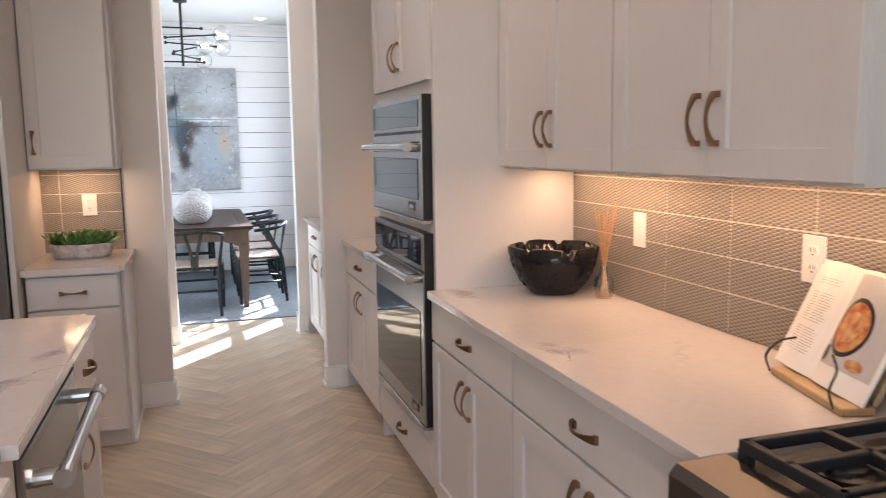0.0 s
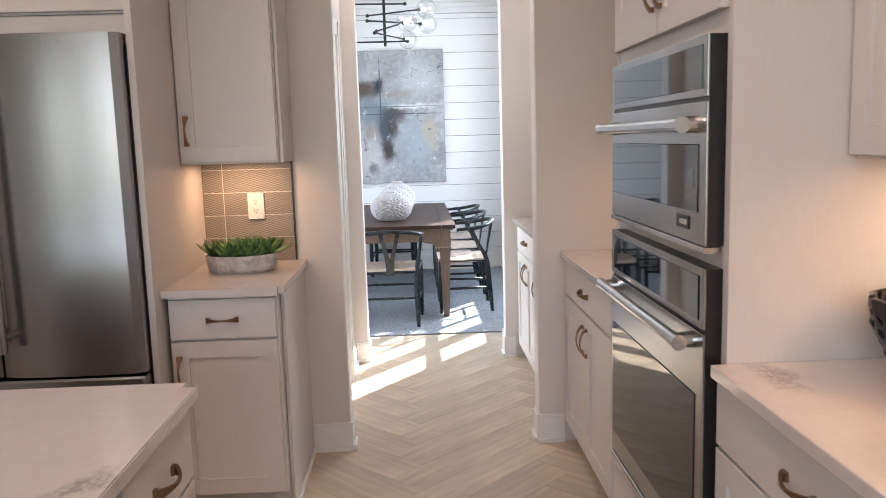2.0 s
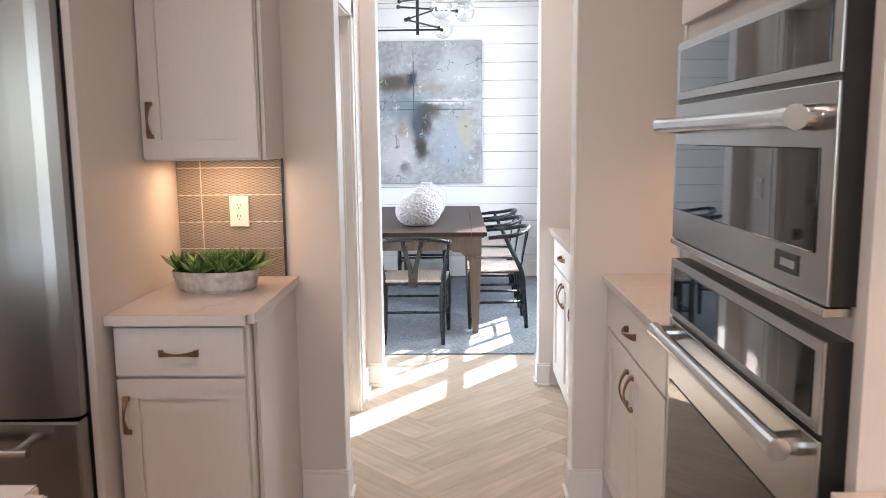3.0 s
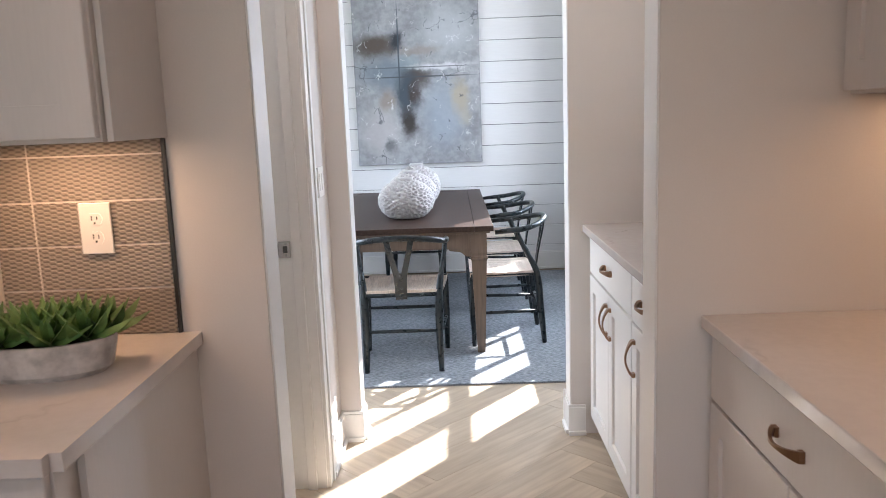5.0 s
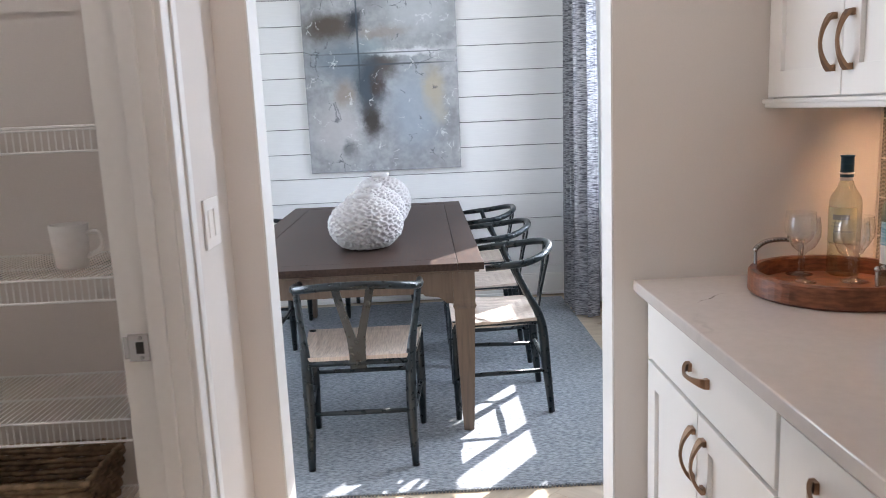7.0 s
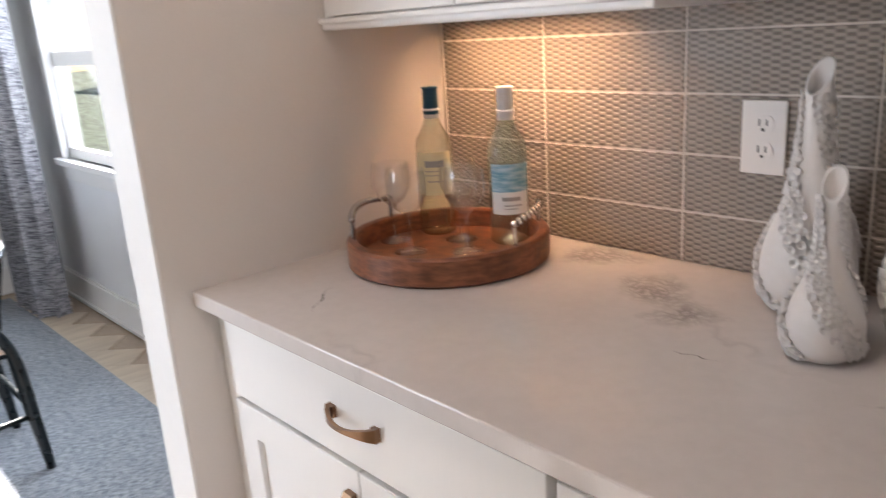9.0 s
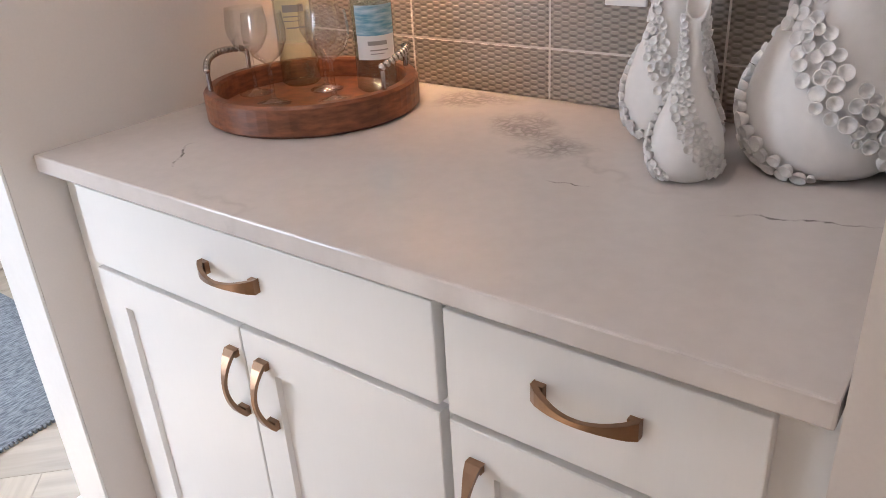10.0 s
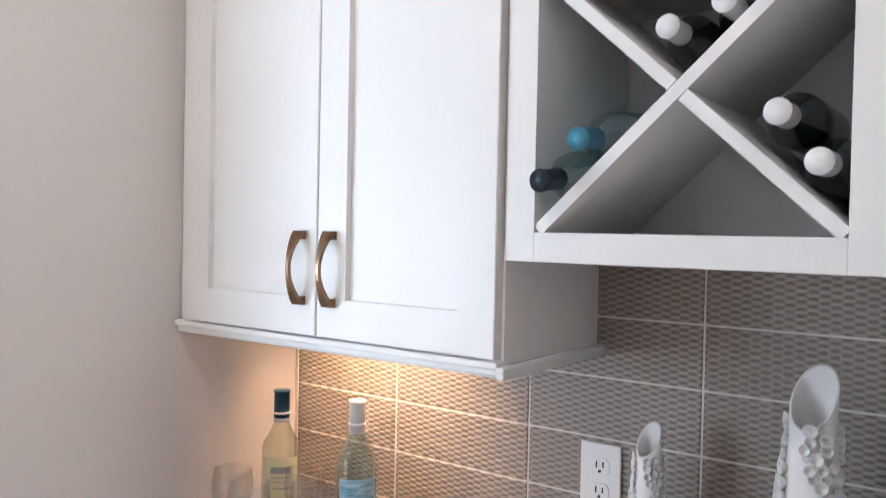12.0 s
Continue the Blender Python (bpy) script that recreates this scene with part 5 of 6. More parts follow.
# tray with bottles and glasses
TX, TY, TZ = 1.498, 6.226, 0.922
t = thing("round_tray", TX, TY, TZ, "round acacia wood tray with beaded metal handles", "tray")
bm = lathe(bmesh.new(), [(0, 0.0), (0.185, 0.0), (0.193, 0.006), (0.193, 0.050), (0.189, 0.055), (0.174, 0.055), (0.171, 0.050), (0.171, 0.016), (0, 0.016)], 0, 0, 0, 64)
part("tray_body", bm, M_WALNUT, t, local=True, smooth=False)
for sgn in (-1, 1):
    a0 = radians(117) if sgn > 0 else radians(-63)
    d = Vector((math.cos(a0), math.sin(a0), 0)) * 0.182
    s = Vector((-math.sin(a0), math.cos(a0), 0))
    h = part("handle", tube(bmesh.new(), [d * (0.86 + 0.12 * (1 - f * f)) + s * 0.088 * f + Vector((0, 0, 0.092 + 0.010 * (1 - f * f))) for f in (-1, -0.5, 0, 0.5, 1)], 0.0035, 8), M_STEELB, t, "beaded metal handle", local=True)
    for q in (-1, 1):
        bm = tube(bmesh.new(), [d * 0.86 + s * 0.086 * q + Vector((0, 0, 0.05)), d * 0.86 + s * 0.088 * q + Vector((0, 0, 0.094))], 0.0042, 8)
        part("post", bm, M_STEELB, h, local=True)
    for k in range(15):
        bm = bmesh.new()
        f = (k - 7) / 7
        p = d * (0.86 + 0.12 * (1 - f * f)) + s * 0.088 * f + Vector((0, 0, 0.093 + 0.010 * (1 - f * f)))
        bmesh.ops.create_uvsphere(bm, u_segments=10, v_segments=7, radius=0.0068, matrix=Matrix.Translation(p))
        part("bead", bm, M_STEELB, h, local=True, smooth=True)


def standing_bottle(x, y, gl, cap, label, kind):
    t = thing("wine_bottle", x, y, TZ + 0.0165, label, "bottle", "bottles on the tray")
    I = Matrix.Identity(4)
    part("bottle", bottle_mesh(bmesh.new(), I, 0.298, 0.0375), gl, t, local=True, smooth=True)
    part("capsule", cap_mesh(I, 0.298, 0.0375, 0.80), cap, t, local=True, smooth=True)
    part("foil_ring", cap_mesh(Matrix.Diagonal((1.02, 1.02, 1, 1)) @ Matrix.Translation((0, 0, -0.042)), 0.298, 0.0375, 0.935), M_CAPWHITE, t, local=True, smooth=True)
    mid = math.atan2(5.19 - y, 0.57 - x) + (0.12 if kind else -0.05)
    if kind:
        lb = part("label", band_mesh(I, 0.0381, 0.062, 0.158, mid - 1.05, mid + 1.05), M_LABELW, t, "white and blue wave label", local=True)
        part("label_picture", band_mesh(I, 0.0385, 0.105, 0.158, mid - 1.05, mid + 1.05), M_LABELB, lb, local=True)
        bars = ((0.088, 0.0075, -0.45, 0.50), (0.078, 0.0022, -0.35, 0.55), (0.072, 0.0016, -0.35, 0.35))
    else:
        lb = part("label", band_mesh(I, 0.0381, 0.085, 0.172, mid - 1.0, mid + 1.0), M_LABELC, t, "cream paper label", local=True)
        part("label_line", band_mesh(I, 0.0385, 0.112, 0.1145, mid - 0.4, mid + 0.7), M_INK, lb, local=True)
        part("label_line", band_mesh(I, 0.0385, 0.125, 0.1265, mid - 0.6, mid + 0.3), M_INK, lb, local=True)
        bars = ((0.142, 0.013, -0.5, 0.55), (0.133, 0.002, -0.5, 0.3))
    for z, hgt, a0, a1 in bars:
        part("label_bar", band_mesh(I, 0.0386, z, z + hgt, mid + a0, mid + a1), M_INK, lb, local=True)


standing_bottle(1.576, 6.338, M_GLASSG, M_CAPBLUE, "pale green wine bottle with blue capsule and cream label", 0)
standing_bottle(1.606, 6.164, M_GLASSB, M_CAPWHITE, "clear aqua wine bottle with white cap and wave label", 1)


def wine_glass(x, y):
    t = thing("wine_glass", x, y, TZ + 0.0165, "clear stemmed wine glass, empty", "wine glass", "wine glasses on the tray")
    prof = [(0, 0.0), (0.031, 0.0), (0.032, 0.0015), (0.012, 0.005), (0.0042, 0.012), (0.0038, 0.068), (0.008, 0.074), (0.026, 0.088), (0.0375, 0.112), (0.0385, 0.130), (0.035, 0.160)]
    part("glass", lathe(bmesh.new(), prof, 0, 0, 0, 32), M_GLASS, t, local=True, smooth=True)


for x, y in ((1.443, 6.274), (1.507, 6.182), (1.478, 6.362), (1.562, 6.256)):
    wine_glass(x, y)


def cup_data():
    """A small open dish of unit radius, facing +z."""
    bm = lathe(bmesh.new(), [(0.4, -0.15), (0.74, 0.25), (1.0, 0.78), (0.87, 0.78), (0.55, 0.38), (0.0, 0.24)], 0, 0, 0, 10)
    for f in bm.faces:
        f.smooth = True
    me = bpy.data.meshes.new("cup")
    bm.to_mesh(me)
    bm.free()
    me.materials.append(M_CERAM)
    return me


CUP = cup_data()


def bud_vase(x, y, h, r, lean_to, label, seed, dish, start, wind):
    """A teardrop vase with a slanted mouth and three winding bands of small cups; dish: radius of a cup."""
    t = thing("teardrop_vase", x, y, 0.922, label, "vase", "teardrop vases")
    prof = [(0.0, 0.0), (0.52, 0.0), (0.66, 0.012), (0.84, 0.05), (0.95, 0.10), (1.0, 0.165), (0.985, 0.225), (0.92, 0.29), (0.80, 0.365), (0.63, 0.45), (0.48, 0.54), (0.37, 0.65), (0.30, 0.77), (0.265, 0.9), (0.27, 1.0)]
    neck = max(0.0145, 0.235 * r)
    outer = [(max(a * r, neck if b > 0.5 else 0.0) if a else 0.0, b * h) for a, b in prof]
    inner = [(outer[-1][0] - 0.003, h), (outer[-2][0] - 0.004, h * 0.86), (0.0, h * 0.68)]
    bm = lathe(bmesh.new(), outer + inner, 0, 0, 0, 44)
    lx, ly = lean_to
    for v in bm.verts:
        f = v.co.z / h
        if f > 0.85:
            v.co.z += (f - 0.85) / 0.15 * (v.co.x * lx + v.co.y * ly) * -1.5
    body = part("body", bm, M_CERAM, t, local=True, smooth=True)
    tagged(body, "smooth matt ceramic body")

    def rad(z):
        for (r0, z0), (r1, z1) in zip(outer[1:], outer[2:]):
            if z0 <= z <= z1:
                return r0 + (r1 - r0) * (z - z0) / max(1e-6, z1 - z0)
        return outer[-1][0]
    rnd = random.Random(seed)
    done = []
    for size, tries in ((1.0, 5000), (0.72, 6000), (0.5, 6000)):
        for k in range(tries):
            z = rnd.uniform(0.012, h * 0.93)
            R = rad(z)
            a = start + 2 * math.pi / 3 * rnd.randrange(3) - wind * (z / h) ** 0.6 + rnd.uniform(-1, 1) * (0.33 + 0.04 * r / R)
            s = dish * size * rnd.uniform(0.85, 1.1) * (0.72 + 0.28 * R / r)
            p = Vector((R * math.cos(a), R * math.sin(a), z))
            if z < s * 0.9 or any((p - q).length < (s + u) * 0.68 for q, u in done):
                continue
            done.append((p, s))
    for p, s in done[:300]:
        slope = (rad(p.z - 0.006) - rad(p.z + 0.006)) / 0.012
        out = Vector((p.x, p.y, 0)).normalized()
        nrm = (out + Vector((0, 0, max(-0.8, min(0.8, slope)) + rnd.uniform(-0.15, 0.15))) + Vector((rnd.uniform(-0.15, 0.15), rnd.uniform(-0.15, 0.15), 0))).normalized()
        ob = new("cup", CUP)
        ob.parent = body
        ob.matrix_local = Matrix.Translation(p) @ nrm.to_track_quat("Z", "Y").to_matrix().to_4x4() @ Matrix.Diagonal((s, s, s * rnd.uniform(1.05, 1.5), 1))


bud_vase(1.478, 5.519, 0.222, 0.047, (-0.95, -0.1), "small white teardrop vase with applied ceramic cups", 1, 0.0066, 5.30, 3.3)
bud_vase(1.632, 5.606, 0.332, 0.066, (-0.95, 0.2), "tall white teardrop vase with applied ceramic cups", 2, 0.0077, 5.30, 3.8)
bud_vase(1.598, 5.378, 0.432, 0.105, (-0.95, 0.2), "large white teardrop vase with applied ceramic cups", 3, 0.0108, 5.45, 4.4)
outlet((BW - 0.0085, 5.723, 1.1505), (0, -1, 0), (-1, 0, 0), "white duplex outlet on the tile behind the vases", "outlet")

# ---------------------------------------------------------------- passage and pantry
outlet((0.0305, 6.285, 1.15), (0, 1, 0), (1, 0, 0), "white double rocker switch on the passage wall", "switch", 2)


def wire_shelf(z):
    t = thing("wire_shelf", -0.75, 6.42, z, "white coated wire pantry shelf", "shelf", "pantry shelves")
    for y, dz in ((6.10, 0.0), (6.10, -0.05), (6.27, -0.006), (6.44, 0.0)):
        part("rail", tube(bmesh.new(), [(-1.37, y, z + dz), (-0.115, y, z + dz)], 0.003, 6), M_WIRE, t)
    k = -1.365
    while k < -0.118:
        ob = new("wire", WIRE)
        ob.parent = t
        ob.location = Vector((k, 6.27, z)) - root_place(t)
        k += 0.0145


def wire_data():
    bm = tube(bmesh.new(), [(0, 0.17, 0.003), (0, -0.17, 0.003), (0, -0.171, -0.05)], 0.0014, 4)
    me = bpy.data.meshes.new("wire")
    bm.to_mesh(me)
    bm.free()
    me.materials.append(M_WIRE)
    return me


WIRE = wire_data()
for z in (1.70, 1.386, 1.066, 0.745, 0.422):
    wire_shelf(z)
t = thing("mug", -0.262, 6.20, 1.072, "plain white mug on the wire shelf", "mug")
bm = lathe(bmesh.new(), [(0, 0), (0.030, 0), (0.034, 0.006), (0.042, 0.10), (0.039, 0.10), (0.031, 0.01), (0, 0.008)], 0, 0, 0, 28)
part("cup", bm, M_CERAM, t, local=True, smooth=True)
part("handle", tube(bmesh.new(), curve_pts([(0.038, 0, 0.08), (0.065, 0, 0.078), (0.068, 0, 0.045), (0.034, 0, 0.025)], 6), 0.005, 8), M_CERAM, t, local=True, smooth=True)
t = thing("wicker_basket", -0.455, 6.29, 0.428, "square brown wicker basket on the low shelf", "basket")
bm = bmesh.new()
for k in range(10):
    z = 0.008 + k * 0.0142
    w, d = 0.15 + 0.002 * k, 0.10 + 0.002 * k
    o = 0.004 * (k % 2)
    pts = [(-w - o, -d, z), (w + o, -d - o, z), (w, d + o, z), (-w, d, z), (-w - o, -d, z)]
    fine = []
    for a, b in zip(pts, pts[1:]):
        for i in range(12):
            u = i / 12
            f = 0.004 * (1 if (i + k) % 2 else -1)
            p = Vector(a).lerp(Vector(b), u)
            fine.append(p + Vector((0, f, 0)) if abs(a[0] - b[0]) > abs(a[1] - b[1]) else p + Vector((f, 0, 0)))
    fine.append(Vector(pts[-1]))
    tube(bm, fine, 0.008, 6)
part("weave", bm, M_WICKER, t, local=True, smooth=True)
part("base", box(bmesh.new(), -0.15, 0.15, -0.10, 0.10, 0.0, 0.01), M_WICKER, t, local=True)

# ---------------------------------------------------------------- dining room
t = thing("rug", 0.2, 8.5, 0.0, "large grey-blue woven rug under the table", "rug")
bm = solid(-1.5, 1.50, 7.12, 9.98, 0.0005, 0.011, 0.003)
part("rug_weave", bm, M_RUG, t)
bm = bmesh.new()
for k in range(230):
    x = -1.5 + 3.0 * k / 229
    box(bm, x - 0.004, x + 0.004, 7.112, 7.124, 0.0008, 0.010)
tagged(part("bound_edge", bm, M_RUG, t), kind="stuff")
RUGZ = 0.0115

TBX0, TBX1, TBY0, TBY1, TBZ = -0.36, 0.768, 7.585, 9.80, 0.765
t = thing("dining_table", 0.2, 8.7, RUGZ, "long dark oak dining table with tapered legs", "table")
bm = bmesh.new()
box(bm, TBX0 + 0.11, TBX1 - 0.11, TBY0 + 0.11, TBY1 - 0.11, TBZ - 0.028, TBZ, 0.0015)
top = part("tabletop", bm, M_TABLE, t)
for x0, x1, y0, y1 in ((TBX0, TBX0 + 0.108, TBY0, TBY1), (TBX1 - 0.108, TBX1, TBY0, TBY1), (TBX0 + 0.11, TBX1 - 0.11, TBY0, TBY0 + 0.108), (TBX0 + 0.11, TBX1 - 0.11, TBY1 - 0.108, TBY1)):
    part("border_board", solid(x0, x1, y0, y1, TBZ - 0.03, TBZ + 0.0008, 0.003), M_TABLE, t)
bm = bmesh.new()
box(bm, TBX0 + 0.02, TBX1 - 0.02, TBY0 + 0.02, TBY1 - 0.02, TBZ - 0.043, TBZ - 0.03, 0.003)
part("edge_moulding", bm, M_TABLEL, t)
bm = bmesh.new()
for y in (TBY0 + 0.055, TBY1 - 0.08):
    box(bm, TBX0 + 0.1, TBX1 - 0.1, y, y + 0.025, TBZ - 0.135, TBZ - 0.043)
for x in (TBX0 + 0.055, TBX1 - 0.08):
    box(bm, x, x + 0.025, TBY0 + 0.1, TBY1 - 0.1, TBZ - 0.135, TBZ - 0.043)
part("apron", bm, M_TABLEL, t)
for lx in (TBX0 + 0.085, TBX1 - 0.085):
    for ly in (TBY0 + 0.085, TBY1 - 0.085):
        bm = bmesh.new()
        rings = []
        for z, w in ((RUGZ, 0.022), (0.10, 0.026), (0.56, 0.043), (0.575, 0.050), (0.59, 0.043), (0.605, 0.046), (TBZ - 0.043, 0.046)):
            rings.append([bm.verts.new((lx + a * w, ly + b * w, z)) for a, b in ((-1, -1), (1, -1), (1, 1), (-1, 1))])
        for a, b in zip(rings, rings[1:]):
            for k in range(4):
                bm.faces.new((a[k], a[(k + 1) % 4], b[(k + 1) % 4], b[k]))
        bm.faces.new(rings[0])
        bm.faces.new(rings[-1])
        part("leg", bm, M_TABLEL, t)
for lx, sx in ((TBX0 + 0.13, 1), (TBX1 - 0.13, -1)):
    for ly in (TBY0 + 0.06, TBY1 - 0.08):
        bm = bmesh.new()
        prof = [(0, 0), (0.13, 0), (0.12, -0.012), (0.06, -0.02), (0.03, -0.045), (0, -0.05)]
        vs = [[bm.verts.new((lx + sx * a, yy, TBZ - 0.134 + b)) for a, b in prof] for yy in (ly, ly + 0.02)]
        for k in range(6):
            bm.faces.new((vs[0][k], vs[0][(k + 1) % 6], vs[1][(k + 1) % 6], vs[1][k]))
        bm.faces.new(vs[0])
        bm.faces.new(vs[1])
        part("corner_bracket", bm, M_TABLEL, t)


def wishbone_chair(x, y, turn, label):
    """Faces its own +y. Bent back rail running into short arms, Y splat, corded seat."""
    t = thing("dining_chair", x, y, RUGZ, label, "chair", "chairs round the table", turn)

    def p(name, bm, m, lab=""):
        return part(name, bm, m, t, lab, local=True, smooth=True)
    for s in (-1, 1):
        p("front_leg", tube(bmesh.new(), [(s * 0.235, 0.19, 0.0), (s * 0.235, 0.19, 0.2), (s * 0.232, 0.19, 0.43), (s * 0.23, 0.19, 0.455)], [0.014, 0.0205, 0.0205, 0.015], 10), M_CHAIR)
        p("rear_leg", tube(bmesh.new(), curve_pts([(s * 0.205, -0.235, 0.0), (s * 0.20, -0.215, 0.22), (s * 0.205, -0.195, 0.43), (s * 0.226, -0.13, 0.57), (s * 0.240, -0.09, 0.655), (s * 0.245, -0.075, 0.705)], 5),
                           [0.0145 + 0.0075 * math.sin(math.pi * min(1, i / 14)) for i in range(26)], 10), M_CHAIR)
    arc = []
    for i in range(25):
        a = math.pi * (1.0 - i / 24)
        arc.append((0.247 * math.cos(a) * 1.02, -0.06 - 0.205 * math.sin(a) ** 0.85, 0.700 + 0.045 * math.sin(a) ** 1.5))
    arc = [(-0.250, 0.05, 0.690)] + arc + [(0.250, 0.05, 0.690)]
    p("back_rail", tube(bmesh.new(), arc, [0.0135] + [0.0165] * 25 + [0.0135], 10), M_CHAIR)
    bm = bmesh.new()

    def slat(pts, w):
        rows = []
        for (cx, cy, cz), hw in zip(pts, w):
            rows.append([bm.verts.new((cx + a * hw, cy + b * 0.005, cz)) for a, b in ((-1, -1), (1, -1), (1, 1), (-1, 1))])
        for a, b in zip(rows, rows[1:]):
            for k in range(4):
                bm.faces.new((a[k], a[(k + 1) % 4], b[(k + 1) % 4], b[k]))
        bm.faces.new(rows[0])
        bm.faces.new(rows[-1])
    slat([(0, -0.20, 0.40), (0, -0.212, 0.46), (0, -0.222, 0.53)], [0.032, 0.032, 0.036])
    for s in (-1, 1):
        slat([(s * 0.018, -0.222, 0.528), (s * 0.035, -0.235, 0.60), (s * 0.055, -0.25, 0.68), (s * 0.066, -0.256, 0.735)], [0.017, 0.0155, 0.015, 0.016])
    part("splat", bm, M_CHAIR, t, local=True)
    bm = bmesh.new()
    for a, b, z in (((-0.235, 0.19), (0.235, 0.19), 0.435), ((-0.205, -0.2), (0.205, -0.2), 0.425), ((-0.235, 0.19), (-0.205, -0.2), 0.43), ((0.235, 0.19), (0.205, -0.2), 0.43)):
        tube(bm, [(*a, z), (*b, z)], 0.013, 8)
    p("seat_frame", bm, M_CHAIR)
    # corded seat: four woven quarters meeting in the middle, with a dip
    bm = bmesh.new()
    grid = []
    N = 22
    for i in range(N + 1):
        v = i / N
        hw = 0.215 + 0.033 * v
        row = []
        for j in range(N + 1):
            u = j / N
            q = max(abs(2 * u - 1), abs(2 * v - 1))
            rib = 0.0012 * (1 if (int(q * 34) % 2) else -1)
            row.append(bm.verts.new(((2 * u - 1) * hw, -0.205 + 0.41 * v, 0.437 + 0.016 * q * q - 0.008 * (1 - abs(2 * v - 1)) + rib)))
        grid.append(row)
    low = [[bm.verts.new((vt.co.x, vt.co.y, vt.co.z - 0.026)) for vt in r] for r in (grid[0], grid[-1])]
    for a, b in zip(grid, grid[1:]):
        for k in range(N):
            bm.faces.new((a[k], a[k + 1], b[k + 1], b[k]))
    for g, l in ((grid[0], low[0]), (grid[-1], low[1])):
        for k in range(N):
            bm.faces.new((g[k], g[k + 1], l[k + 1], l[k]))
    for k, col in ((0, 0), (N, N)):
        side = [r[col] for r in grid]
        dn = [bm.verts.new((vt.co.x, vt.co.y, vt.co.z - 0.026)) for vt in side]
        for a in range(N):
            bm.faces.new((side[a], side[a + 1], dn[a + 1], dn[a]))
    part("seat", bm, M_CORD, t, "woven natural paper cord", local=True)
    for a, b, z in (((-0.235, 0.19), (-0.203, -0.218), 0.20), ((0.235, 0.19), (0.203, -0.218), 0.20), ((-0.2, -0.215), (0.2, -0.215), 0.225), ((-0.235, 0.19), (0.235, 0.19), 0.26)):
        p("stretcher", tube(bmesh.new(), [(*a, z), (*[(i + j) / 2 for i, j in zip(a, b)], z), (*b, z)], [0.009, 0.011, 0.009], 8), M_CHAIR)
    return t


LAB = "dark green lacquered wishbone chair with cord seat"
chair = wishbone_chair(0.248, 7.565, 0, LAB + " at the table's head")
LAB += " beside the table"
for x, y, turn in ((0.835, 8.01, 90), (0.835, 8.72, 90), (0.835, 9.40, 90), (-0.475, 8.01, -90), (-0.475, 8.72, -90), (-0.475, 9.40, -90), (0.21, 9.83, 180)):
    c = copy_thing(chair, pose(x, y, RUGZ, 0, 0, turn))
    tagged(c, LAB)


def dimpled_vase(x, y, r, h, label, seed):
    t = thing("dimpled_vase", x, y, TBZ + 0.001, label, "vase", "vases on the table")
    bm = bmesh.new()
    bmesh.ops.create_icosphere(bm, subdivisions=6, radius=1.0)
    rnd = random.Random(seed)
    pits = []
    k = 480
    for i in range(k):
        z = 1 - 2 * (i + 0.5) / k
        a = i * 2.39996 + rnd.uniform(-0.12, 0.12)
        q = math.sqrt(1 - z * z)
        pits.append((q * math.cos(a), q * math.sin(a), z + rnd.uniform(-0.02, 0.02)))
    P = np.array(pits)
    V = np.array([v.co[:] for v in bm.verts])
    ridge = np.empty(len(V))
    for i in range(0, len(V), 2000):
        d = np.sort(np.linalg.norm(V[i:i + 2000, None, :] - P[None, :, :], axis=2), axis=1)
        ridge[i:i + 2000] = np.minimum(1.0, d[:, 0] / d[:, 1])
    for v, q in zip(bm.verts, ridge):
        k2 = 0.87 + 0.13 * float(q) ** 1.4
        flat = max(v.co.z, -0.82)
        v.co = Vector((v.co.x * r * k2, v.co.y * r * k2, (flat * k2 + 0.82) * h / 1.82))
    part("body", bm, M_CERAMT, t, local=True, smooth=True)
    bm = lathe(bmesh.new(), [(0.045, h * 0.955), (0.05, h * 1.0), (0.048, h * 1.03), (0.040, h * 1.03), (0.036, h * 0.98), (0, h * 0.965)], 0, 0, 0, 28)
    part("neck", bm, M_CERAMT, t, local=True, smooth=True)


dimpled_vase(0.252, 8.08, 0.180, 0.245, "squat white vase with dimpled surface on the table", 5)
dimpled_vase(0.268, 8.44, 0.170, 0.262, "white dimpled vase in the middle of a row of three", 6)
dimpled_vase(0.290, 8.80, 0.170, 0.285, "taller white dimpled vase ending a row of three", 7)

t = thing("abstract_painting", 0.268, FAR - 0.04, 1.692, "large abstract canvas in pale blue, grey and black", "painting")
part("canvas", box(bmesh.new(), -0.541, 0.541, -0.018, 0.015, -0.715, 0.715, 0.003), M_ART, t, local=True)

